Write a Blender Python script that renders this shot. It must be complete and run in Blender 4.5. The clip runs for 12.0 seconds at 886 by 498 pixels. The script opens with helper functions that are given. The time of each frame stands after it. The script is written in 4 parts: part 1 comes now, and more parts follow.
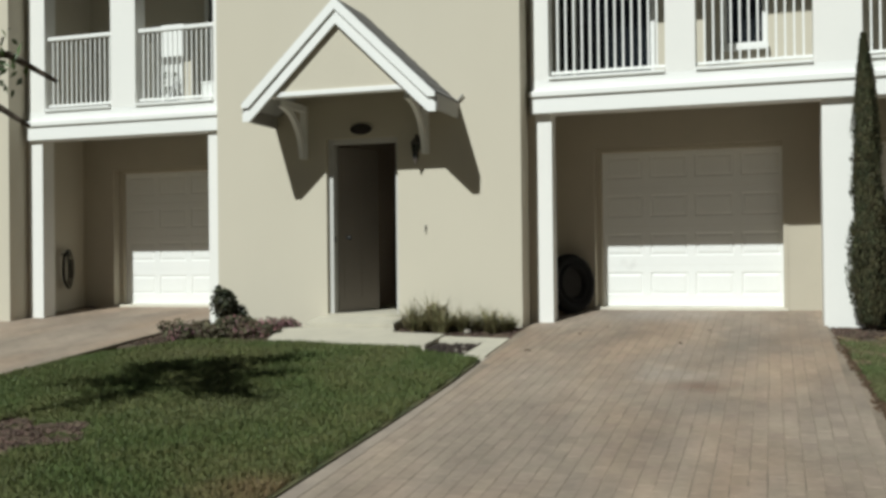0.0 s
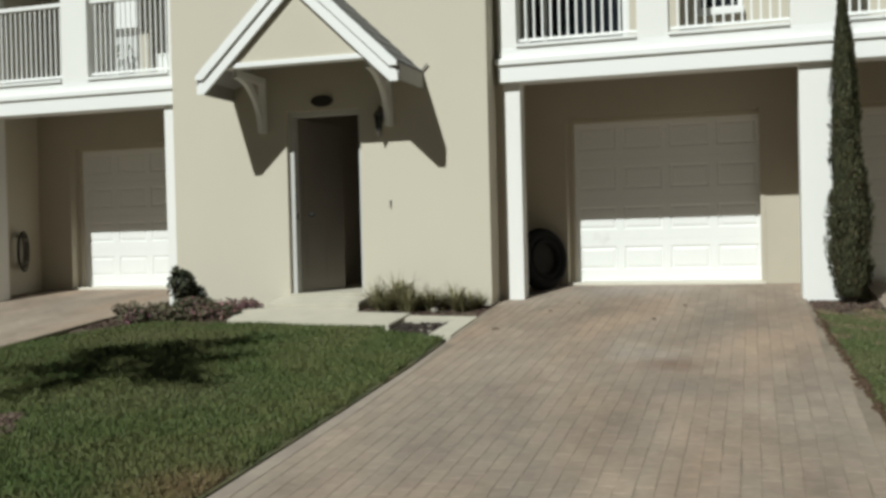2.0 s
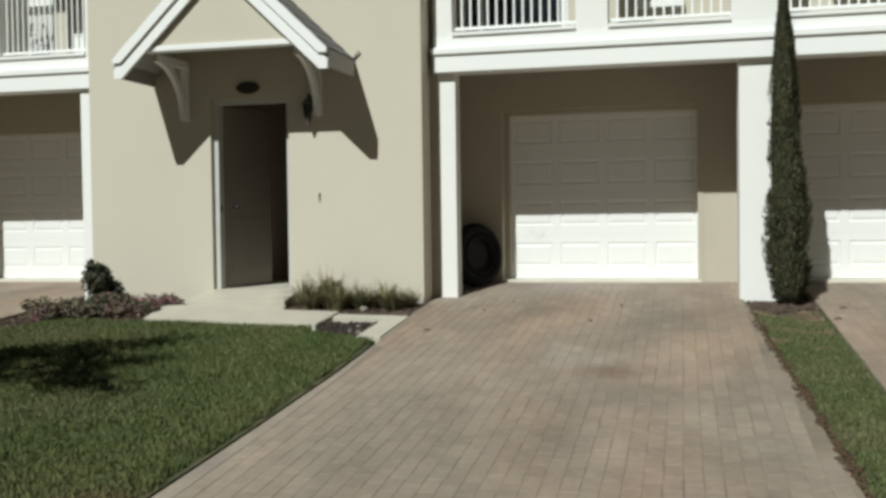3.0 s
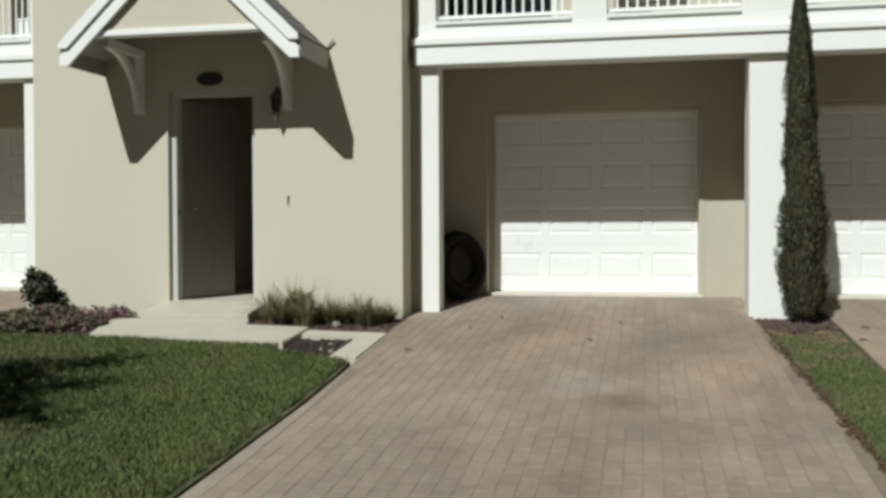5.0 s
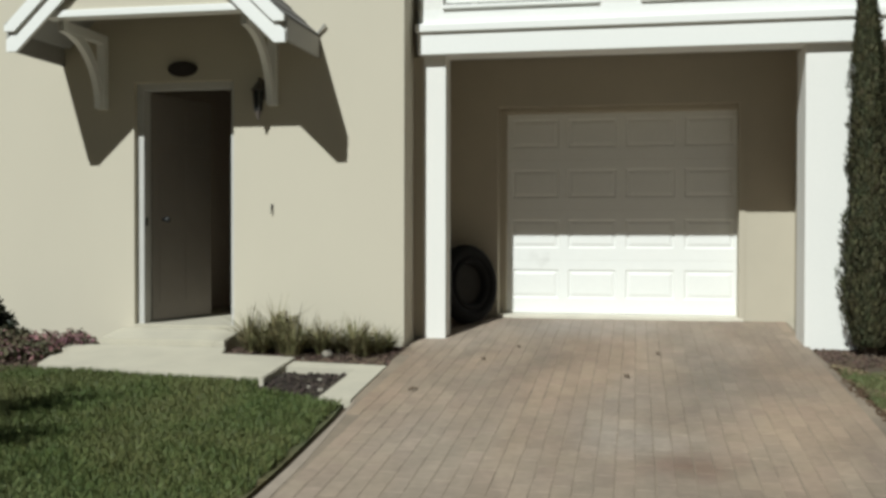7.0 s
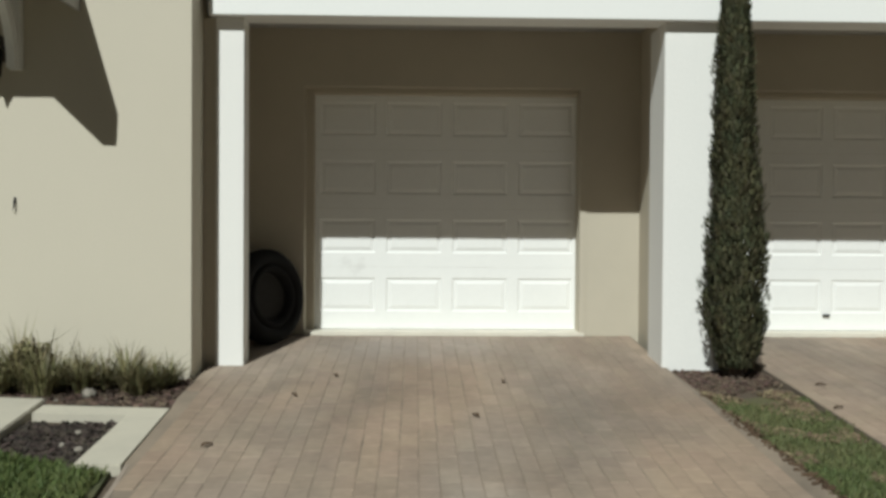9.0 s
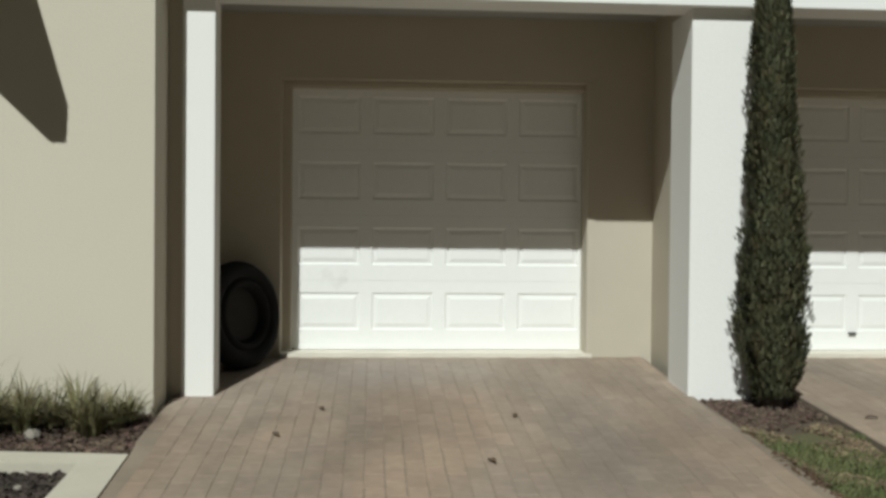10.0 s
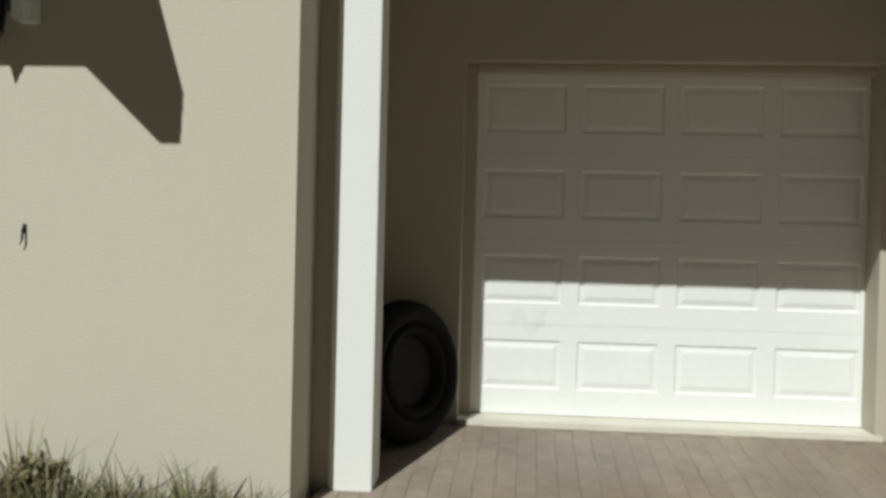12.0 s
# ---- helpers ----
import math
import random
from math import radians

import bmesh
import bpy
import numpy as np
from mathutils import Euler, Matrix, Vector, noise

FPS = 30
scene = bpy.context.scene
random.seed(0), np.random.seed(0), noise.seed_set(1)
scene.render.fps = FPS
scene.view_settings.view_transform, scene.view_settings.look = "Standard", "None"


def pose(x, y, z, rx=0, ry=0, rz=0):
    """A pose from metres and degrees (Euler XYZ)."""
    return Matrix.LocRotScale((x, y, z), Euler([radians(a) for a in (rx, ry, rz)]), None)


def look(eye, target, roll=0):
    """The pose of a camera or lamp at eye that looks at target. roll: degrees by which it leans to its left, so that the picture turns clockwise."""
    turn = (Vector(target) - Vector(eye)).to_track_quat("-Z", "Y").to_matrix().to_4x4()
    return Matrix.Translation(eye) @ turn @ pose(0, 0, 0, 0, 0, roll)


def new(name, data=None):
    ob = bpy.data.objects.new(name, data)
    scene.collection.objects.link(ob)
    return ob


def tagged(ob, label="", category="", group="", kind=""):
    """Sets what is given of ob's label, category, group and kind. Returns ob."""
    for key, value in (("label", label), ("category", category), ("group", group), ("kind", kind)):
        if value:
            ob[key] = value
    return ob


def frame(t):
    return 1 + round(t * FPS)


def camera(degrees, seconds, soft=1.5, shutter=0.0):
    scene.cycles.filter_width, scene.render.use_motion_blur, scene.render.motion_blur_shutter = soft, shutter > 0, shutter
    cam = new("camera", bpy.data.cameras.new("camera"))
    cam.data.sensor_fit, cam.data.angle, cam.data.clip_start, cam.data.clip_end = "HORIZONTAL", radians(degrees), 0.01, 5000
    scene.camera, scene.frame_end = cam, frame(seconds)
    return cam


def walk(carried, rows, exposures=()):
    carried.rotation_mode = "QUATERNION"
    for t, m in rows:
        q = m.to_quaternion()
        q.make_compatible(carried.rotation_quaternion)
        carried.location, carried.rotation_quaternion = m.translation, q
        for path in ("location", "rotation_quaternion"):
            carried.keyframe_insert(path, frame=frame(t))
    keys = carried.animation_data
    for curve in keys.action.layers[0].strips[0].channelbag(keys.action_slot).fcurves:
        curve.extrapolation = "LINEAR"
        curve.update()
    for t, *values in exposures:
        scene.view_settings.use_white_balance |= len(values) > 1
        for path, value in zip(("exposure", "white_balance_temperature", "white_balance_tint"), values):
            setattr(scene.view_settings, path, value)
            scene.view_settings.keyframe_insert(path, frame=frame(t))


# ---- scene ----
cam = camera(47.5, 12.0, soft=3.3)
PATH = [
    (0, (2.928, -12.072, 0.866), (2.306, -10.171, 0.883), -0.63),
    (0.5, (2.817, -12.118, 0.828), (2.209, -10.213, 0.836), -0.80),
    (1, (2.915, -12.003, 0.840), (2.297, -10.101, 0.832), -0.90),
    (1.5, (3.001, -11.811, 0.863), (2.384, -9.909, 0.838), -1.01),
    (2, (2.969, -11.564, 0.836), (2.380, -9.653, 0.809), -1.41),
    (2.5, (2.972, -11.328, 0.865), (2.430, -9.403, 0.824), -1.24),
    (3, (2.892, -11.138, 0.936), (2.427, -9.194, 0.880), -0.78),
    (5, (2.484, -10.157, 0.923), (2.087, -8.197, 0.883), -0.21),
    (5.5, (2.355, -9.846, 0.948), (1.942, -7.889, 0.916), 0.06),
    (6, (2.259, -9.567, 0.983), (1.823, -7.615, 0.958), 0.08),
    (6.5, (2.085, -9.227, 0.986), (1.661, -7.273, 0.965), 0.14),
    (7, (2.040, -8.819, 0.993), (1.665, -6.855, 0.966), 0.09),
    (7.5, (1.996, -8.388, 1.023), (1.714, -6.409, 0.985), -0.10),
    (9.3, (1.517, -6.978, 1.067), (1.615, -4.981, 1.033), 0.35),
    (9.5, (1.468, -6.781, 1.076), (1.584, -4.785, 1.043), 0.30),
    (10, (1.339, -6.315, 1.121), (1.480, -4.320, 1.090), 0.54),
    (10.5, (1.342, -5.898, 1.176), (1.448, -3.901, 1.152), 0.75),
    (11, (1.238, -5.462, 1.196), (1.317, -3.463, 1.190), 0.90),
    (11.5, (1.132, -4.954, 1.226), (1.142, -2.954, 1.226), 1.05),
    (12, (1.029, -4.378, 1.281), (0.859, -2.385, 1.251), 1.40),
]
walk(cam, [(t, look(eye, target, roll)) for t, eye, target, roll in PATH],
     exposures=[(0.0, -0.14, 6170, 4), (7.5, -0.14, 6170, 4), (9.5, -0.30, 6170, 4), (12.0, -0.33, 6170, 4)])

# ---- world and sun ----
SUN_TRAVEL = Vector((0.298, 1.0, -1.03)).normalized()
world = bpy.data.worlds.new("world")
scene.world = world
world.use_nodes = True
wn, wl = world.node_tree.nodes, world.node_tree.links
sky = wn.new("ShaderNodeTexSky")
sky.sky_type, sky.sun_disc = "NISHITA", False
sky.sun_elevation = math.asin(-SUN_TRAVEL.z)
sky.sun_rotation = math.atan2(-SUN_TRAVEL.x, -SUN_TRAVEL.y)
sky.air_density, sky.dust_density = 1.0, 1.2
wl.new(sky.outputs["Color"], wn["Background"].inputs["Color"])
wn["Background"].inputs["Strength"].default_value = 0.007
sun = new("sun", bpy.data.lights.new("sun", "SUN"))
sun.data.energy, sun.data.angle, sun.data.color = 5.0, radians(0.5), (1.0, 0.992, 0.95)
sun.matrix_world = Matrix.Translation((-6, -20, 20)) @ SUN_TRAVEL.to_track_quat("-Z", "Y").to_matrix().to_4x4()


# ---- materials ----
def material(name, base, rough=0.8, vary=0.12, scale=2.0, grain=60.0, bump=0.15, metal=0.0,
             tint=None, source=None, spread=0.25, spec=0.5, streak=0.0, stretch=None, spots=(), areas=None):
    """A procedural surface: large stains, fine grain and relief, and a shift by piece when source is given."""
    m = bpy.data.materials.new(name)
    m.use_nodes = True
    n, l = m.node_tree.nodes, m.node_tree.links
    bsdf = n["Principled BSDF"]
    bsdf.inputs["Roughness"].default_value = rough
    bsdf.inputs["Metallic"].default_value = metal
    bsdf.inputs["Specular IOR Level"].default_value = spec
    geo = n.new("ShaderNodeNewGeometry")
    big = n.new("ShaderNodeTexNoise")
    big.inputs["Scale"].default_value, big.inputs["Detail"].default_value = scale, 5
    big.inputs["Roughness"].default_value = 0.62
    if streak or stretch:
        mp = n.new("ShaderNodeMapping")
        mp.inputs["Scale"].default_value = stretch or (1, 1, streak)
        l.new(geo.outputs["Position"], mp.inputs["Vector"])
        l.new(mp.outputs["Vector"], big.inputs["Vector"])
    else:
        l.new(geo.outputs["Position"], big.inputs["Vector"])
    fine = n.new("ShaderNodeTexNoise")
    fine.inputs["Scale"].default_value, fine.inputs["Detail"].default_value = grain, 3
    l.new(geo.outputs["Position"], fine.inputs["Vector"])
    other = tint or tuple(c * 0.62 for c in base)
    mix = n.new("ShaderNodeMix")
    mix.data_type = "RGBA"
    mix.inputs["A"].default_value, mix.inputs["B"].default_value = (*base, 1), (*other, 1)
    ramp = n.new("ShaderNodeMapRange")
    ramp.inputs["From Min"].default_value, ramp.inputs["From Max"].default_value = 0.38, 0.72
    ramp.inputs["To Min"].default_value, ramp.inputs["To Max"].default_value = 0.0, min(1.0, vary * 4)
    l.new(big.outputs["Fac"], ramp.inputs["Value"])
    l.new(ramp.outputs["Result"], mix.inputs["Factor"])
    colour = mix.outputs["Result"]
    if areas:
        # broad areas of another shade, such as tracks worn along the slope
        broad = n.new("ShaderNodeTexNoise")
        broad.inputs["Scale"].default_value, broad.inputs["Detail"].default_value = 0.9, 3
        lie = n.new("ShaderNodeMapping")
        lie.inputs["Scale"].default_value = (1.0, 0.32, 1.0)
        l.new(geo.outputs["Position"], lie.inputs["Vector"])
        l.new(lie.outputs["Vector"], broad.inputs["Vector"])
        share = n.new("ShaderNodeMapRange")
        share.inputs["From Min"].default_value, share.inputs["From Max"].default_value = 0.40, 0.62
        l.new(broad.outputs["Fac"], share.inputs["Value"])
        blend = n.new("ShaderNodeMix")
        blend.data_type = "RGBA"
        l.new(share.outputs["Result"], blend.inputs["Factor"])
        l.new(colour, blend.inputs["A"])
        shift = n.new("ShaderNodeMix")
        shift.data_type, shift.blend_type = "RGBA", "MULTIPLY"
        shift.inputs["Factor"].default_value = 1.0
        l.new(colour, shift.inputs["A"])
        shift.inputs["B"].default_value = (*areas, 1)
        l.new(shift.outputs["Result"], blend.inputs["B"])
        colour = blend.outputs["Result"]
    for sx, sy, sz, wide, stain, strength in spots:
        # an old stain round one place, broken up by the large noise
        away = n.new("ShaderNodeVectorMath")
        away.operation = "DISTANCE"
        away.inputs[1].default_value = (sx, sy, sz)
        l.new(geo.outputs["Position"], away.inputs[0])
        wob = n.new("ShaderNodeMath")
        wob.operation = "MULTIPLY_ADD"
        wob.inputs[1].default_value, wob.inputs[2].default_value = 0.9, -0.45
        l.new(big.outputs["Fac"], wob.inputs[0])
        far = n.new("ShaderNodeMath")
        far.operation = "ADD"
        l.new(away.outputs["Value"], far.inputs[0])
        l.new(wob.outputs[0], far.inputs[1])
        mask = n.new("ShaderNodeMapRange")
        mask.inputs["From Min"].default_value, mask.inputs["From Max"].default_value = wide * 0.3, wide
        mask.inputs["To Min"].default_value, mask.inputs["To Max"].default_value = strength, 0.0
        l.new(far.outputs[0], mask.inputs["Value"])
        dirty = n.new("ShaderNodeMix")
        dirty.data_type = "RGBA"
        l.new(mask.outputs["Result"], dirty.inputs["Factor"])
        l.new(colour, dirty.inputs["A"])
        dirty.inputs["B"].default_value = (*stain, 1)
        colour = dirty.outputs["Result"]
    hsv = n.new("ShaderNodeHueSaturation")
    val = n.new("ShaderNodeMapRange")
    val.inputs["To Min"].default_value, val.inputs["To Max"].default_value = 1 - vary, 1 + vary
    l.new(fine.outputs["Fac"], val.inputs["Value"])
    value = val.outputs["Result"]
    if source:
        if source == "object":
            rnd = n.new("ShaderNodeObjectInfo").outputs["Random"]
        else:
            rnd = geo.outputs["Random Per Island"]
        by = n.new("ShaderNodeMapRange")
        by.inputs["To Min"].default_value, by.inputs["To Max"].default_value = 1 - spread, 1 + spread
        l.new(rnd, by.inputs["Value"])
        mul = n.new("ShaderNodeMath")
        mul.operation = "MULTIPLY"
        l.new(value, mul.inputs[0])
        l.new(by.outputs["Result"], mul.inputs[1])
        value = mul.outputs[0]
        hue = n.new("ShaderNodeMapRange")
        hue.inputs["To Min"].default_value, hue.inputs["To Max"].default_value = 0.5 - spread * 0.06, 0.5 + spread * 0.06
        frac = n.new("ShaderNodeMath")
        frac.operation = "PINGPONG"
        frac.inputs[1].default_value = 0.13
        l.new(rnd, frac.inputs[0])
        up = n.new("ShaderNodeMath")
        up.operation = "MULTIPLY"
        up.inputs[1].default_value = 7.7
        l.new(frac.outputs[0], up.inputs[0])
        l.new(up.outputs[0], hue.inputs["Value"])
        l.new(hue.outputs["Result"], hsv.inputs["Hue"])
    l.new(value, hsv.inputs["Value"])
    l.new(colour, hsv.inputs["Color"])
    l.new(hsv.outputs["Color"], bsdf.inputs["Base Color"])
    if bump:
        b = n.new("ShaderNodeBump")
        b.inputs["Strength"].default_value, b.inputs["Distance"].default_value = bump, 0.01
        l.new(fine.outputs["Fac"], b.inputs["Height"])
        l.new(b.outputs["Normal"], bsdf.inputs["Normal"])
    return m


# worn and stained places: x, y, z, reach, colour, strength
DRIVE_STAINS = ((2.05, -2.75, -0.22, 0.45, (0.36, 0.325, 0.285), 0.28), (2.33, -3.24, -0.26, 0.32, (0.16, 0.10, 0.072), 0.7), (2.65, -3.95, -0.31, 0.45, (0.14, 0.12, 0.10), 0.4),
                (0.75, -1.35, -0.11, 0.5, (0.16, 0.135, 0.105), 0.35), (3.05, -1.3, -0.10, 0.5, (0.17, 0.145, 0.12), 0.35), (1.6, 1.2, 0.10, 0.9, (0.27, 0.245, 0.22), 0.5))
LAWN_STAINS = ((-0.12, -6.60, -0.53, 0.55, (0.20, 0.135, 0.070), 0.75), (-3.3, -2.2, -0.17, 0.7, (0.13, 0.125, 0.055), 0.6), (-1.4, -4.6, -0.36, 0.8, (0.135, 0.14, 0.06), 0.5))
STUCCO = material("cream_stucco", (0.555, 0.510, 0.410), 0.9, 0.06, 0.8, 90, 0.3, tint=(0.485, 0.445, 0.352), streak=0.35)
# tan of the garage recess, held darker so part of its shade is colour
STUCCO_BACK = material("shaded_tan_stucco", (0.48, 0.435, 0.345), 0.9, 0.05, 1.2, 90, 0.3)
WHITE = material("white_paint", (0.80, 0.80, 0.77), 0.55, 0.03, 1.5, 40, 0.06, tint=(0.72, 0.72, 0.69))
WHITE_STUCCO = material("white_stucco", (0.78, 0.77, 0.73), 0.85, 0.04, 1.2, 80, 0.25, tint=(0.70, 0.69, 0.66))
DOOR_WHITE = material("garage_door_white", (0.80, 0.80, 0.77), 0.45, 0.03, 3.0, 30, 0.03, tint=(0.70, 0.69, 0.65), spots=((1.10, 1.94, 0.73, 0.10, (0.45, 0.43, 0.40), 0.22),))
# ceiling grey set dark to cut bounce light and deepen the recess shade
SOFFIT = material("soffit_paint_dimmed", (0.38, 0.38, 0.37), 0.8, 0.05, 2, 50, 0.1)
INTERIOR = material("hall_paint", (0.42, 0.37, 0.32), 0.8, 0.05, 2, 50, 0.05)
CONCRETE = material("pale_concrete", (0.49, 0.455, 0.365), 0.9, 0.12, 3, 120, 0.3, tint=(0.37, 0.345, 0.285))
PAVER = material("paver_piece", (0.296, 0.240, 0.186), 0.92, 0.20, 1.1, 17, 0.3, tint=(0.150, 0.122, 0.096), source="object", spread=0.07, stretch=(1, 0.45, 1), spots=DRIVE_STAINS, areas=(1.10, 1.01, 0.93))
PAVER_FIELD = material("paver_field", (0.296, 0.240, 0.186), 0.92, 0.20, 1.1, 17, 0.3, tint=(0.150, 0.122, 0.096), source="island", spread=0.07, stretch=(1, 0.45, 1), spots=DRIVE_STAINS, areas=(1.10, 1.01, 0.93))
EDGING = material("worn_edging", (0.315, 0.262, 0.208), 0.93, 0.2, 1.6, 40, 0.25, tint=(0.20, 0.165, 0.135))
SAND = material("joint_sand", (0.262, 0.210, 0.155), 1.0, 0.18, 1.6, 150, 0.3, tint=(0.11, 0.09, 0.068))
SOIL = material("soil", (0.10, 0.075, 0.05), 1.0, 0.2, 3, 60, 0.5)
TURF = material("turf_ground", (0.06, 0.07, 0.03), 1.0, 0.2, 1.4, 40, 0.6, tint=(0.15, 0.12, 0.055))
MULCH = material("mulch_chip", (0.112, 0.076, 0.055), 0.95, 0.2, 6, 80, 0.3, source="island", spread=0.5)
MULCH_DARK = material("dark_mulch_chip", (0.050, 0.037, 0.029), 0.95, 0.2, 6, 80, 0.3, source="island", spread=0.6)
GRASS = material("grass_blade", (0.088, 0.117, 0.036), 0.6, 0.22, 1.1, 20, 0.0, tint=(0.140, 0.138, 0.054), source="island", spread=0.38, spec=0.3, spots=LAWN_STAINS)
GRASS_DRY = material("strip_grass_blade", (0.098, 0.122, 0.044), 0.65, 0.22, 1.1, 20, 0.0, tint=(0.165, 0.150, 0.072), source="island", spread=0.35, spec=0.3)
SHINGLE = material("shingle_grey", (0.15, 0.145, 0.14), 0.95, 0.15, 5, 120, 0.4, source="island", spread=0.25)
BLACK = material("black_metal", (0.02, 0.02, 0.02), 0.7, 0.1, 5, 60, 0.05)
RUBBER = material("black_rubber", (0.016, 0.016, 0.016), 0.95, 0.1, 8, 60, 0.2, spec=0.2)
BRONZE = material("bronze_plaque", (0.045, 0.035, 0.03), 0.5, 0.1, 8, 60, 0.05, metal=0.4)
LANTERN = material("aged_lantern_metal", (0.13, 0.11, 0.095), 0.6, 0.15, 8, 60, 0.1)
GREY_PAINT = material("grey_trim_paint", (0.33, 0.32, 0.30), 0.6, 0.05, 2, 40, 0.05)
BARK = material("bark", (0.13, 0.10, 0.075), 0.95, 0.2, 8, 40, 0.6)
LEAF = material("tree_leaf", (0.06, 0.10, 0.028), 0.55, 0.1, 2, 20, 0.0, source="island", spread=0.4)
CYPRESS = material("cypress_frond", (0.050, 0.058, 0.026), 0.75, 0.16, 7, 20, 0.0, tint=(0.115, 0.090, 0.042), source="island", spread=0.42)
LIRIOPE = material("strap_leaf", (0.120, 0.116, 0.048), 0.65, 0.2, 7, 20, 0.0, tint=(0.27, 0.22, 0.12), source="island", spread=0.45)
COVER = material("ground_cover_leaf", (0.078, 0.080, 0.040), 0.7, 0.16, 4, 20, 0.0, tint=(0.15, 0.10, 0.06), source="island", spread=0.45)
FLOWER = material("pink_flower", (0.29, 0.14, 0.155), 0.7, 0.12, 4, 20, 0.0, source="island", spread=0.4)
SHRUB = material("shrub_leaf", (0.035, 0.045, 0.022), 0.55, 0.12, 4, 20, 0.0, tint=(0.09, 0.055, 0.02), source="island", spread=0.5)
STRAW = material("dry_straw", (0.20, 0.150, 0.090), 0.95, 0.2, 4, 60, 0.1, source="island", spread=0.5)
DEAD_LEAF = material("dead_leaf", (0.09, 0.055, 0.03), 0.9, 0.1, 4, 20, 0.0)
ROCK = material("white_rock", (0.25, 0.225, 0.185), 0.9, 0.12, 8, 60, 0.4)
CREAM = material("cream_wood", (0.68, 0.64, 0.54), 0.7, 0.08, 3, 40, 0.1)


def glass_material():
    m = bpy.data.materials.new("dark_window_glass")
    m.use_nodes = True
    b = m.node_tree.nodes["Principled BSDF"]
    b.inputs["Base Color"].default_value = (0.012, 0.014, 0.016, 1)
    b.inputs["Roughness"].default_value = 0.08
    return m


GLASS = glass_material()
TRIM_GREY = material("door_trim_paint", (0.52, 0.51, 0.48), 0.6, 0.04, 2, 40, 0.05)
# grey-white door in dark brown-grey: the doorway's shade is in the colour
LEAF_DIMMED = material("entry_door_dimmed", (0.26, 0.232, 0.205), 0.5, 0.05, 2, 40, 0.04)
DUSTY = material("dusty_rim", (0.036, 0.034, 0.031), 0.9, 0.15, 9, 60, 0.1, spec=0.2)


# ---- mesh helpers ----
def box(bm, x0, x1, y0, y1, z0, z1, bevel=0.0):
    r = bmesh.ops.create_cube(bm, size=1.0)
    for v in r["verts"]:
        v.co = Vector((x0 + (v.co.x + 0.5) * (x1 - x0), y0 + (v.co.y + 0.5) * (y1 - y0), z0 + (v.co.z + 0.5) * (z1 - z0)))
    if bevel:
        edges = {e for v in r["verts"] for e in v.link_edges}
        bmesh.ops.bevel(bm, geom=list(edges), offset=bevel, segments=2, affect="EDGES", profile=0.6)


def prism(bm, points, y0, y1):
    """A solid with the outline points in x and z, from y0 to y1."""
    front = [bm.verts.new((x, y0, z)) for x, z in points]
    back = [bm.verts.new((x, y1, z)) for x, z in points]
    bm.faces.new(front)
    bm.faces.new(back[::-1])
    for i in range(len(points)):
        j = (i + 1) % len(points)
        bm.faces.new((front[j], front[i], back[i], back[j]))
    bmesh.ops.recalc_face_normals(bm, faces=bm.faces)


def mesh_of(name, bm, mat, smooth=False):
    me = bpy.data.meshes.new(name)
    bm.to_mesh(me)
    bm.free()
    me.materials.append(mat)
    if smooth:
        for p in me.polygons:
            p.use_smooth = True
    return me


def part(name, bm, mat, parent, label="", smooth=False):
    ob = new(name, mesh_of(name, bm, mat, smooth))
    ob.parent = parent
    return tagged(ob, label)


def thing(name, label, category, at=(0, 0, 0), group="", kind=""):
    ob = new(name)
    ob.empty_display_size = 0.1
    ob.location = at
    return tagged(ob, label, category, group, kind)


def solid(name, bm, mat, label, category, kind="", group="", smooth=False):
    return tagged(new(name, mesh_of(name, bm, mat, smooth)), label, category, group, kind)


def boxed(*dims, bevel=0.0):
    bm = bmesh.new()
    box(bm, *dims, bevel=bevel)
    return bm


def tube(bm, path, radius, sides=10, closed=False):
    """A round bar along a list of points."""
    rings = []
    count = len(path)
    for i, p in enumerate(path):
        a = Vector(path[i - 1] if (i or closed) else path[0])
        b = Vector(path[(i + 1) % count] if (i < count - 1 or closed) else path[-1])
        d = (b - a).normalized()
        side = d.cross(Vector((0, 0, 1)) if abs(d.z) < 0.95 else Vector((1, 0, 0))).normalized()
        up = side.cross(d)
        r = radius[i] if isinstance(radius, (list, tuple)) else radius
        rings.append([bm.verts.new(Vector(p) + r * (math.cos(2 * math.pi * k / sides) * side + math.sin(2 * math.pi * k / sides) * up)) for k in range(sides)])
    for i in range(count if closed else count - 1):
        a, b = rings[i], rings[(i + 1) % count]
        for k in range(sides):
            bm.faces.new((a[k], a[(k + 1) % sides], b[(k + 1) % sides], b[k]))
    if not closed:
        bm.faces.new(rings[0][::-1])
        bm.faces.new(rings[-1])
    bmesh.ops.recalc_face_normals(bm, faces=bm.faces)


def raw(name, verts, faces, mat):
    me = bpy.data.meshes.new(name)
    me.from_pydata(verts, [], faces)
    me.materials.append(mat)
    return me


SLOPE = 0.08


def ground_z(y):
    """The ground falls from the garages towards the street and is level beyond it."""
    y = min(y, 2.6)
    return SLOPE * max(y, -7.0) + 0.03 * (max(min(y, -7.0), -13.0) + 7.0)


# ---- ground and paved areas ----
bm = bmesh.new()
rows_y = [-900, -60, -20, -13, -7, -5, -3, 0, 2.6, 12, 60, 900]
cols_x = [-900, -60, -20, -9, -4.6, 0, 3.7, 9, 20, 60, 900]
grid = [[bm.verts.new((x, y, ground_z(y) - 0.09)) for x in cols_x] for y in rows_y]
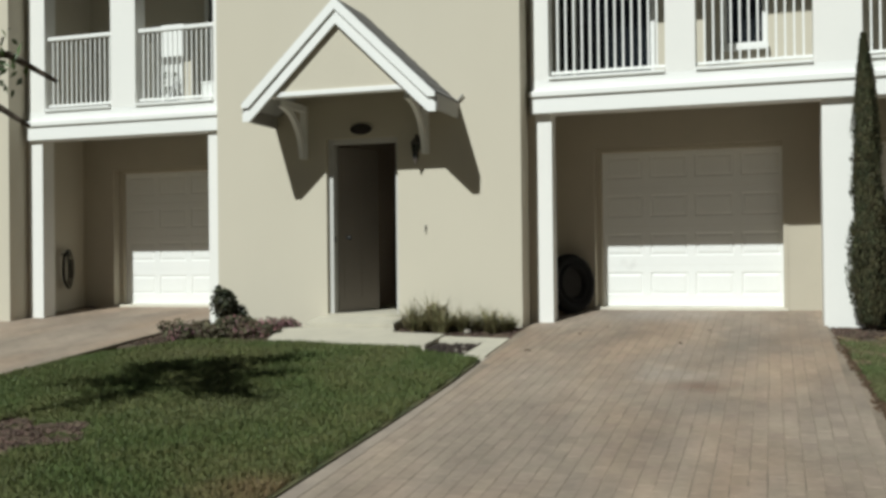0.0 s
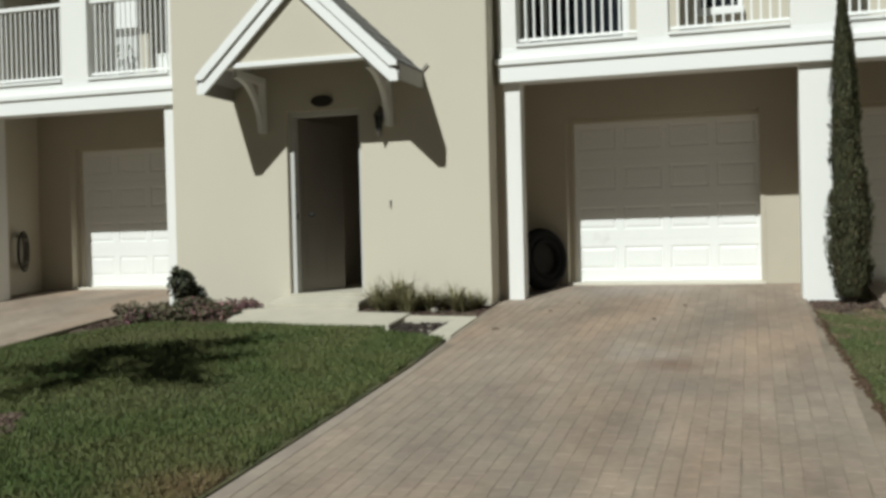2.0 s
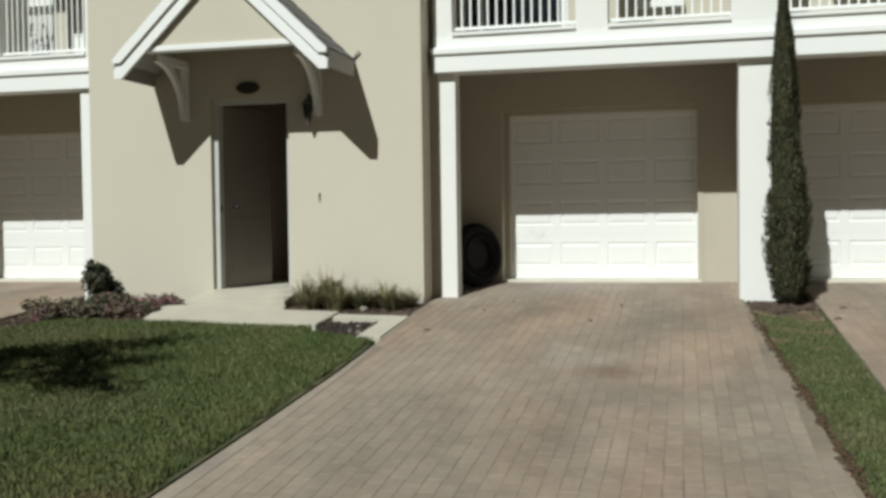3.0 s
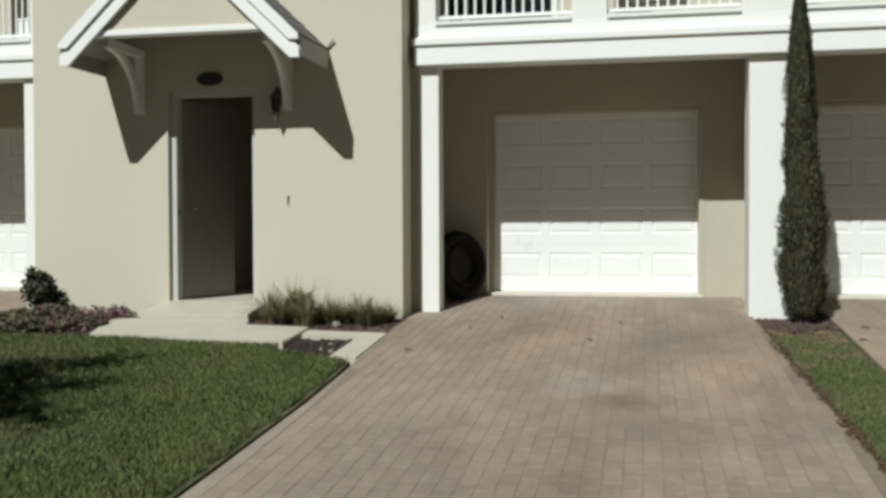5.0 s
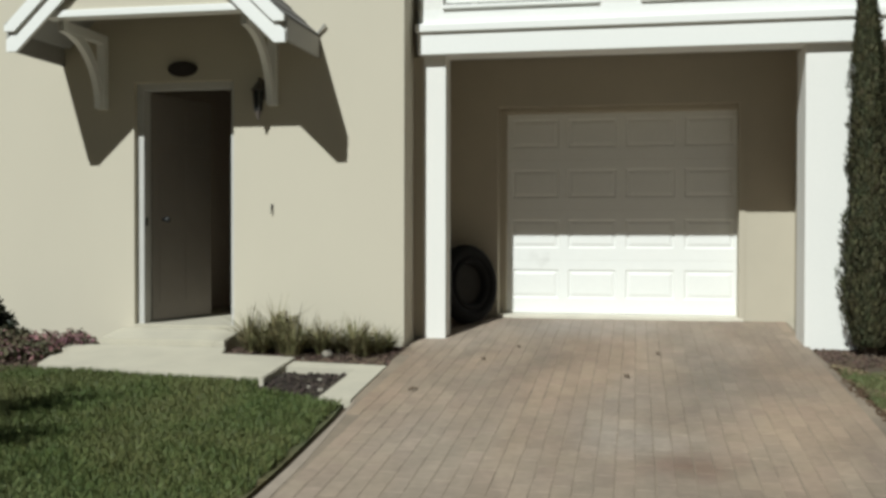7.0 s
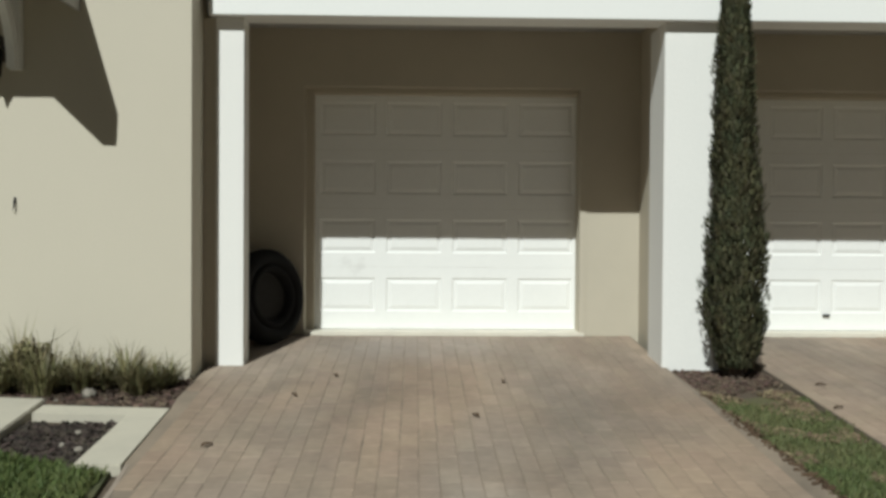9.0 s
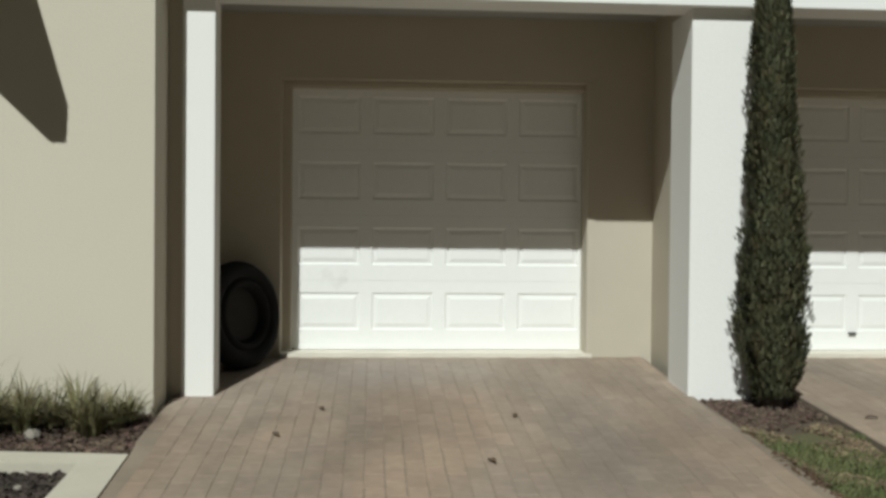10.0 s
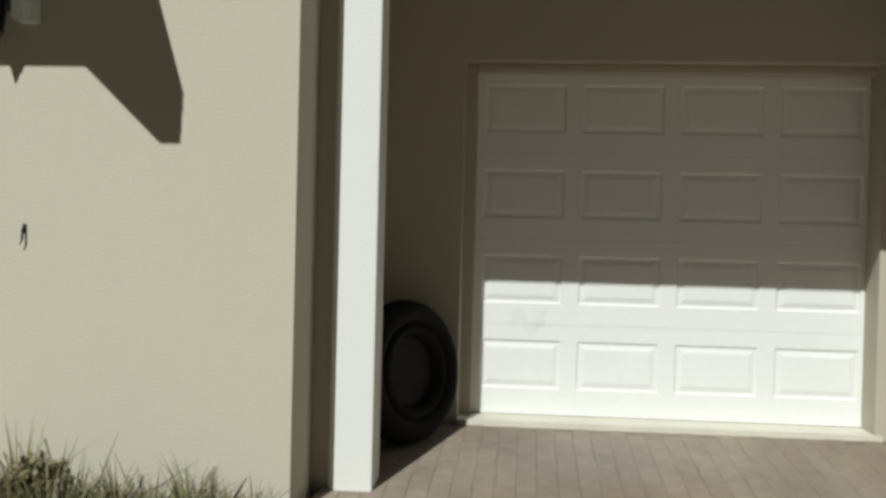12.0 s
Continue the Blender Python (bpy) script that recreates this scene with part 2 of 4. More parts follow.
for j in range(len(rows_y) - 1):
    for i in range(len(cols_x) - 1):
        bm.faces.new((grid[j][i], grid[j][i + 1], grid[j + 1][i + 1], grid[j + 1][i]))
solid("ground", bm, TURF, "sloping ground of soil and thin turf", "ground", "structure")


def sloped_slab(name, outline, lift, depth, mat, label, category, kind="structure"):
    """A slab that follows the ground; outline as x, y pairs, anticlockwise."""
    bm = bmesh.new()
    top = [bm.verts.new((x, y, 0)) for x, y in outline]
    low = [bm.verts.new((x, y, -depth)) for x, y in outline]
    bm.faces.new(top)
    bm.faces.new(low[::-1])
    for i in range(len(outline)):
        j = (i + 1) % len(outline)
        bm.faces.new((top[i], low[i], low[j], top[j]))
    bmesh.ops.bisect_plane(bm, geom=bm.verts[:] + bm.edges[:] + bm.faces[:], plane_co=(0, -7, 0), plane_no=(0, 1, 0))
    for v in bm.verts:
        v.co.z += ground_z(v.co.y) + lift
    bmesh.ops.recalc_face_normals(bm, faces=bm.faces)
    return solid(name, bm, mat, label, category, kind)


LAWN_EDGE = -4.62
LAWN_LINE = ((-2.0, 0.03), (-2.4, 0.065), (-3.5, 0.095), (-5.0, 0.09), (-7.0, 0.06), (-13.0, 0.02))


def lawn_x(y):
    """The lawn's east edge bows a little over the driveway."""
    for (ya, xa), (yb, xb) in zip(LAWN_LINE, LAWN_LINE[1:]):
        if ya >= y >= yb:
            return xa + (xb - xa) * (ya - y) / (ya - yb)
    return 0.0


lawn = sloped_slab("lawn", [(LAWN_EDGE, -7), (LAWN_EDGE, -13), *[(x, y) for y, x in LAWN_LINE[::-1]], (-0.20, -2.04), (-0.80, -1.73), (-0.80, -1.50), (-2.84, -1.28), (-4.1, -1.75), (LAWN_EDGE, -2.6)],
                   -0.028, 0.03, TURF, "mown green lawn sloping towards the street", "lawn")
strip = sloped_slab("grass_strip", [(3.82, -7), (4.09, -13), (4.25, -13), (4.25, -7), (4.25, -0.30), (3.54, -0.55), (3.54, -0.9)],
                    -0.04, 0.03, TURF, "narrow strip of thin dry grass between two driveways", "lawn")
sloped_slab("lawn_edge", [(x, y) for y, x in LAWN_LINE] + [(x + 0.07, y) for y, x in LAWN_LINE[::-1]], -0.055, 0.03, SOIL, "dark soil gap between lawn and driveway", "soil")

# ---- the building ----
TOP = 6.25         # eaves of the upper storey
BEAM_LOW, BEAM_TOP, SILL = 2.66, 2.95, 3.08
BAY_L = -4.24
WEST_L = -7.72    # side of the next entry bay


def wall(name, boxes, mat, label="painted stucco wall"):
    bm = bmesh.new()
    for b in boxes:
        box(bm, *b)
    return solid(name, bm, mat, label, "wall", "structure")


def wall_with_openings(name, x0, x1, y0, y1, z0, z1, openings, mat, label):
    """One connected wall; openings are (x from, x to, z from, z to) and go right through."""
    xs = sorted({x0, x1, *(v for o in openings for v in o[:2])})
    zs = sorted({z0, z1, *(v for o in openings for v in o[2:])})
    bm = bmesh.new()
    vert = {}

    def corner(i, k, y):
        if (i, k, y) not in vert:
            vert[i, k, y] = bm.verts.new((xs[i], y, zs[k]))
        return vert[i, k, y]

    def filled(i, k):
        if not (0 <= i < len(xs) - 1 and 0 <= k < len(zs) - 1):
            return False
        cx, cz = (xs[i] + xs[i + 1]) / 2, (zs[k] + zs[k + 1]) / 2
        return not any(a < cx < b and c < cz < d for a, b, c, d in openings)

    for i in range(len(xs) - 1):
        for k in range(len(zs) - 1):
            if not filled(i, k):
                continue
            bm.faces.new([corner(i, k, y0), corner(i + 1, k, y0), corner(i + 1, k + 1, y0), corner(i, k + 1, y0)])
            bm.faces.new([corner(i, k, y1), corner(i, k + 1, y1), corner(i + 1, k + 1, y1), corner(i + 1, k, y1)])
            for di, dk, a, b in ((-1, 0, (i, k), (i, k + 1)), (1, 0, (i + 1, k + 1), (i + 1, k)), (0, -1, (i + 1, k), (i, k)), (0, 1, (i, k + 1), (i + 1, k + 1))):
                if not filled(i + di, k + dk):
                    bm.faces.new([corner(*a, y0), corner(*b, y0), corner(*b, y1), corner(*a, y1)])
    bmesh.ops.recalc_face_normals(bm, faces=bm.faces)
    return solid(name, bm, mat, label, "wall", "structure")


# entry bay with a real door opening
DOOR_L, DOOR_R, DOOR_T, DOOR_Z = -2.62, -1.62, 2.43, 0.15
wall_with_openings("wall_entry", BAY_L, 0.0, 0.0, 0.22, -0.4, TOP, [(DOOR_L, DOOR_R, DOOR_Z - 0.06, DOOR_T)], STUCCO, "smooth cream stucco wall of the entry bay")
wall("wall_bay_east", [(-0.20, 0.0, 0.22, 6.0, -0.4, TOP)], STUCCO, "shaded cream stucco side wall of the entry bay")
wall("wall_bay_west", [(BAY_L, BAY_L + 0.2, 0.22, 6.0, -0.4, TOP)], STUCCO, "cream stucco side wall of the entry bay")

# the hall behind the open door
wall("wall_hall", [(-2.84, -2.72, 0.22, 3.9, 0.0, 2.7), (-1.32, -1.20, 0.22, 3.9, 0.0, 2.7), (-2.72, -1.32, 3.78, 3.9, 0.0, 2.7)],
     INTERIOR, "dim painted wall of the entrance hall")
wall("ceiling_hall", [(-2.84, -1.20, 0.22, 3.9, 2.7, 2.8)], INTERIOR, "dim painted ceiling of the entrance hall")
wall("floor_hall", [(-2.84, -1.20, 0.225, 3.9, 0.02, DOOR_Z - 0.004)], CONCRETE, "pale hard floor of the entrance hall")


# ---- garage units ----
def garage_door(x0, x1, z0, z1, y, label, handle):
    """A sectional door of four sections with four raised panels each."""
    door = thing("garage_door", label, "garage door", ((x0 + x1) / 2, y, z0), "garage doors")
    w, h = x1 - x0, (z1 - z0) / 4
    pw = w / 4
    for k in range(4):
        z_low, z_high = k * h + 0.0006, (k + 1) * h - 0.0006
        pz0, pz1 = k * h + 0.13, (k + 1) * h - 0.10
        spans = [(-w / 2 + i * pw + 0.05, -w / 2 + (i + 1) * pw - 0.05) for i in range(4)]
        # face of the section round its four panels, with turned-back edges
        bm = bmesh.new()
        xs = [-w / 2] + [x for span in spans for x in span] + [w / 2]
        zs = [z_low, pz0, pz1, z_high]
        grid_v = [[bm.verts.new((x, 0.0, z)) for x in xs] for z in zs]
        for j in range(3):
            for i in range(len(xs) - 1):
                if j == 1 and i % 2 == 1:
                    continue
                bm.faces.new((grid_v[j][i], grid_v[j][i + 1], grid_v[j + 1][i + 1], grid_v[j + 1][i]))
        for row, z in ((grid_v[0], z_low + 0.002), (grid_v[-1], z_high - 0.002)):
            back_v = [bm.verts.new((x, 0.02, z)) for x in xs]
            for i in range(len(xs) - 1):
                bm.faces.new((row[i], back_v[i], back_v[i + 1], row[i + 1]))
        box(bm, -w / 2, w / 2, 0.021, 0.05, z_low + 0.004, z_high - 0.004)
        bmesh.ops.recalc_face_normals(bm, faces=bm.faces)
        section = part("section", bm, DOOR_WHITE, door)
        for px0, px1 in spans:
            bm = bmesh.new()
            rings = []
            for inset, depth in ((0.0, 0.0), (0.010, 0.009), (0.022, 0.009), (0.050, 0.002)):
                rings.append([bm.verts.new((x, depth, z)) for x, z in ((px0 + inset, pz0 + inset), (px1 - inset, pz0 + inset), (px1 - inset, pz1 - inset), (px0 + inset, pz1 - inset))])
            for outer, inner in zip(rings, rings[1:]):
                for a in range(4):
                    c = (a + 1) % 4
                    bm.faces.new((outer[a], outer[c], inner[c], inner[a]))
            bm.faces.new(rings[-1])
            bmesh.ops.recalc_face_normals(bm, faces=bm.faces)
            part("panel", bm, DOOR_WHITE, section)
    bm = bmesh.new()
    box(bm, -w / 2, w / 2, -0.006, 0.04, -0.03, 0.0)
    part("bottom_seal", bm, WHITE, door, "pale weather seal")
    if not handle:
        return door
    bm = bmesh.new()
    box(bm, -0.032, 0.032, -0.025, -0.001, 0.10, 0.118, bevel=0.004)
    part("lift_handle", bm, BLACK, door, "small dark lift handle")
    return door


def garage_unit(tag, wall_l, wall_r, dx0, dx1):
    """The recess under a balcony: back wall with its opening, ceiling, door and trim."""
    back, dy, head = 1.69, 1.92, 2.335
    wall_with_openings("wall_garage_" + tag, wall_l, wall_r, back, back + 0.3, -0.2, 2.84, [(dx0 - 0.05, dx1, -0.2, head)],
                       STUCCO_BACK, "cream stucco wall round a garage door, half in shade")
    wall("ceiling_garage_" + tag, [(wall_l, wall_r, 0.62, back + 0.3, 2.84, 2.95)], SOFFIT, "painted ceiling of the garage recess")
    garage_door(dx0 + 0.02, dx1 - 0.02, 0.20, head - 0.01, dy, "white panelled sectional garage door, closed, lower part sunlit", tag == "far_east")
    # casing
    trim = thing("door_casing", "cream painted casing round a garage door", "trim", (0, 0, 0), kind="structure")
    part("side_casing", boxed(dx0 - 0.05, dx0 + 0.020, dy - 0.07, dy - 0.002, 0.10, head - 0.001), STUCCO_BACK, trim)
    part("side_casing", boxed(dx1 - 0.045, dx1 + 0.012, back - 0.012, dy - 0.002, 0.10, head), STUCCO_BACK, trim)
    part("head_casing", boxed(dx0 + 0.020, dx1 - 0.045, dy - 0.11, dy - 0.002, head - 0.05, head - 0.001, bevel=0.01), STUCCO_BACK, trim)
    part("threshold", boxed(dx0 - 0.048, dx1, back - 0.02, dy + 0.06, 0.05, 0.165), CREAM, trim, "cream painted threshold")


garage_unit("east", 0.0, 3.60, 0.67, 3.11)
garage_unit("far_east", 3.86, 7.6, 4.19, 6.59)
garage_unit("west", WEST_L, BAY_L, -7.10, -4.72)
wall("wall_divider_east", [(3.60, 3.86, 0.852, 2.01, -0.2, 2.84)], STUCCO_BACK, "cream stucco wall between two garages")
wall("wall_bay_far", [(-13.0, WEST_L, 0, 0.22, -0.4, TOP), (WEST_L - 0.2, WEST_L, 0.22, 6.0, -0.4, TOP)], STUCCO, "cream stucco wall of the next entry bay")


def pillar(x0, x1, y0, y1, z0, z1, label, name="pillar"):
    p = thing(name, label, "pillar", ((x0 + x1) / 2, (y0 + y1) / 2, z0), "white pillars under the balconies")
    w, d, h = (x1 - x0) / 2, (y1 - y0) / 2, z1 - z0
    part("shaft", boxed(-w, w, -d, d, 0, h, bevel=0.008), WHITE_STUCCO, p)
    return p


pillar(0.092, 0.305, 0.40, 0.64, -0.06, 2.66, "slim white stucco post beside the entry bay")
pillar(3.49, 3.93, 0.38, 0.85, -0.06, 2.66, "broad white stucco pillar behind a slim cypress")
pillar(-4.60, -4.37, 0.36, 0.60, -0.06, 2.68, "slim white stucco post beside the entry bay")
pillar(-7.66, -7.42, 0.36, 0.62, -0.06, 2.68, "slim white stucco post beside the far garage")
pillar(7.20, 7.42, 0.36, 0.60, -0.06, 2.66, "slim white stucco post of the next garage")


def balcony(tag, x0, x1, openings, dz, wide):
    """Beam, sill, columns and railings of one balcony. openings: x from, x to."""
    beam = thing("balcony_beam", "white painted beam with stepped fascia under a balcony", "beam", kind="structure")
    part("fascia", boxed(x0, x1, 0.30, 0.62, BEAM_LOW + dz, BEAM_TOP + dz, bevel=0.006), WHITE, beam)
    part("crown", boxed(x0 - 0.02 * wide, x1 + 0.02 * wide, 0.27, 0.62, BEAM_TOP - 0.085 + dz, BEAM_TOP - 0.012 + dz, bevel=0.008), WHITE, beam)
    part("kerb", boxed(x0 + 0.01, x1 - 0.01, 0.34, 0.60, BEAM_TOP + dz - 0.001, SILL + dz, bevel=0.006), WHITE, beam)
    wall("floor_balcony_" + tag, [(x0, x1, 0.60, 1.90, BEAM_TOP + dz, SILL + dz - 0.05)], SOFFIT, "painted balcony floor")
    edges = [x0 + 0.012] + [e for o in openings for e in o] + [x1 - 0.012]
    for a, b in zip(edges[0::2], edges[1::2]):
        c = thing("balcony_column", "white stucco column between balcony railings", "column", ((a + b) / 2, 0.47, SILL + dz), "white balcony columns")
        part("shaft", boxed(-(b - a) / 2, (b - a) / 2, -0.125, 0.125, 0, TOP - SILL - dz - 0.25, bevel=0.006), WHITE_STUCCO, c)
    for a, b in openings:
        r = thing("balcony_railing", "white metal balcony railing with slim upright bars", "railing", ((a + b) / 2, 0.44, SILL + dz), "balcony railings")
        w = (b - a) / 2
        part("sill", boxed(-w + 0.002, w - 0.002, -0.13, 0.12, 0.0, 0.035, bevel=0.005), WHITE, r)
        part("bottom_rail", boxed(-w, w, -0.02, 0.02, 0.075, 0.11, bevel=0.004), WHITE, r)
        part("top_rail", boxed(-w, w, -0.035, 0.035, 1.07, 1.125, bevel=0.008), WHITE, r)
        count = max(2, round(2 * w / (0.10 if wide else 0.082)))
        thick = 0.011 if wide else 0.008
        bar = mesh_of("baluster", boxed(-thick, thick, -thick, thick, 0.11, 1.07), WHITE)
        for k in range(1, count):
            o = new("baluster", bar)
            o.parent = r
            o.location = (-w + 2 * w * k / count, 0, 0)


balcony("east", 0.055, 7.45, [(0.285, 1.72), (2.08, 3.41), (3.94, 5.32), (5.62, 7.16)], 0.0, 1)
balcony("west", WEST_L + 0.05, BAY_L, [(-7.36, -6.20), (-5.78, -4.50)], 0.02, 0)

# upper storey behind the balconies
wall_with_openings("wall_upper_east", 0.0, 7.45, 1.90, 2.10, SILL - 0.2, TOP, [(0.06, 1.44, SILL - 0.05, 5.25), (2.33, 2.90, 3.62, 4.95), (4.70, 5.30, 3.62, 4.95)],
                   STUCCO, "cream stucco wall behind the balcony")
wall_with_openings("wall_upper_west", WEST_L, BAY_L, 1.90, 2.10, SILL - 0.2, TOP, [(-5.56, -4.56, SILL + 0.05, 5.25)], STUCCO, "shaded cream stucco wall behind the balcony")
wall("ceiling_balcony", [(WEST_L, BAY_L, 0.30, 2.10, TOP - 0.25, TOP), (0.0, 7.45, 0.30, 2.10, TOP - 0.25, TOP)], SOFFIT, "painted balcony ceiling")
wall("wall_party", [(7.45, 7.65, 0.30, 6.0, -0.4, TOP), (-13.0, -12.8, 0.22, 6.0, -0.4, TOP)], STUCCO, "cream stucco end wall")
wall("wall_rear", [(-13.0, 7.65, 6.0, 6.2, -0.4, TOP)], STUCCO, "plain rear wall")


def framed_glass(name, x0, x1, z0, z1, stiles, label, category):
    w = thing(name, label, category, ((x0 + x1) / 2, 1.92, z0), kind="structure")
    hw, h = (x1 - x0) / 2, z1 - z0
    f = 0.06
    part("window_frame", boxed(-hw, -hw + f, -0.05, 0.06, 0, h), WHITE, w)
    part("window_frame", boxed(hw - f, hw, -0.05, 0.06, 0, h), WHITE, w)
    part("window_frame", boxed(-hw + f, hw - f, -0.05, 0.06, h - f, h), WHITE, w)
    part("window_frame", boxed(-hw + f, hw - f, -0.05, 0.06, 0, f), WHITE, w)
    for s in stiles:
        part("stile", boxed(s - 0.03, s + 0.03, -0.03, 0.05, f, h - f), WHITE, w)
    part("pane", boxed(-hw + f, hw - f, 0.02, 0.03, f, h - f), GLASS, w, "dark reflecting glass")
    return w


framed_glass("glass_door_1", 0.06, 1.44, SILL - 0.05, 5.25, [-0.42], "white framed sliding glass door on the balcony", "glass door")
framed_glass("glass_door_2", -5.56, -4.56, SILL + 0.05, 5.25, [0.0], "white framed glass door on the balcony", "glass door")
win = framed_glass("window_1", 2.33, 2.90, 3.62, 4.95, [], "white framed window with a deep sill", "window")
part("window_sill", boxed(-0.30, 0.30, -0.12, -0.045, -0.05, 0.04, bevel=0.006), WHITE, win)
win = framed_glass("window_2", 4.70, 5.30, 3.62, 4.95, [], "white framed window with a deep sill", "window")
part("window_sill", boxed(-0.34, 0.34, -0.12, -0.045, -0.05, 0.04, bevel=0.006), WHITE, win)

# roof over all
bm = bmesh.new()
prism(bm, [(-13.5, TOP), (8.1, TOP), (8.1, TOP + 0.16), (6.4, TOP + 1.5), (-11.8, TOP + 1.5), (-13.5, TOP + 0.16)], -0.25, 6.6)
solid("roof", bm, SHINGLE, "grey shingled roof with white eaves", "roof", "structure")

# short return walls that join the slim posts to the bays
wall("wall_return_east", [(0.0, 0.094, 0.44, 0.64, -0.2, BEAM_LOW)], STUCCO, "shaded stucco return beside a post")
wall("wall_return_west", [(WEST_L, -7.662, 0.40, 0.60, -0.2, BEAM_LOW)], STUCCO, "shaded stucco return beside a post")

# ---- entry door, frame and step ----
frame_ob = thing("door_frame", "white painted frame of the entry door", "door frame", (0, 0, 0), kind="structure")
FY0, FY1 = 0.06, 0.20
part("jamb", boxed(DOOR_L, DOOR_L + 0.07, FY0, FY1, DOOR_Z, DOOR_T), TRIM_GREY, frame_ob)
part("jamb", boxed(DOOR_R - 0.05, DOOR_R, FY0, FY1, DOOR_Z, DOOR_T), TRIM_GREY, frame_ob)
part("head", boxed(DOOR_L + 0.07, DOOR_R - 0.05, FY0, FY1, DOOR_T - 0.06, DOOR_T), TRIM_GREY, frame_ob)
part("strike_plate", boxed(DOOR_L + 0.07, DOOR_L + 0.076, 0.09, 0.125, 1.08, 1.16), BLACK, frame_ob, "dark strike plate")
part("threshold", boxed(DOOR_L + 0.001, DOOR_R - 0.001, 0.0, 0.22, DOOR_Z - 0.06, DOOR_Z), CONCRETE, frame_ob, "pale threshold")

leaf = thing("entry_door", "grey-white panelled entry door in a dimmed colour, standing open into the hall", "door", (DOOR_L + 0.085, 0.20, DOOR_Z + 0.012))
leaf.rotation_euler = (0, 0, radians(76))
slab = part("slab", boxed(0, 0.90, 0.0, 0.045, 0, 2.20, bevel=0.004), LEAF_DIMMED, leaf)
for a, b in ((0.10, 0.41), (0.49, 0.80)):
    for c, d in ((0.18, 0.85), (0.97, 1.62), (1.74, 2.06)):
        part("panel", boxed(a, b, -0.005, -0.0005, c, d, bevel=0.002), LEAF_DIMMED, slab)
bm = bmesh.new()
bmesh.ops.create_uvsphere(bm, u_segments=14, v_segments=8, radius=0.03, matrix=Matrix.Translation((0.14, -0.065, 0.98)))
tube(bm, [(0.14, -0.06, 0.98), (0.14, 0.0, 0.98)], 0.013)
part("knob", bm, BLACK, leaf, "dark round knob", smooth=True)

# ---- gable canopy ----
canopy = thing("entry_canopy", "gabled entry canopy with white rake boards and grey shingles", "canopy", (-2.072, 0, 2.6))
CZ = 2.6
HALF, RISE = 1.272, 1.225       # half width and rise along the top of the rake boards
TIP_Z = 2.805 - CZ
YF = -0.90


def rake(side, name, top0, top1, y0, y1, mat, label=""):
    """A sloping board along one side of the gable; top0 and top1 are drops below the roof line."""
    k = RISE / HALF
    bm = bmesh.new()
    pts = [(0, TIP_Z + RISE - top0), (side * HALF, TIP_Z - top0), (side * HALF, TIP_Z - max(top1 - 0.09, top0 + 0.02)), (side * (HALF - (top1 - max(top1 - 0.09, top0 + 0.02)) / k), TIP_Z - max(top1 - 0.09, top0 + 0.02)), (0, TIP_Z + RISE - top1)]
    prism(bm, pts, y0, y1)
    return part(name, bm, mat, canopy, label)


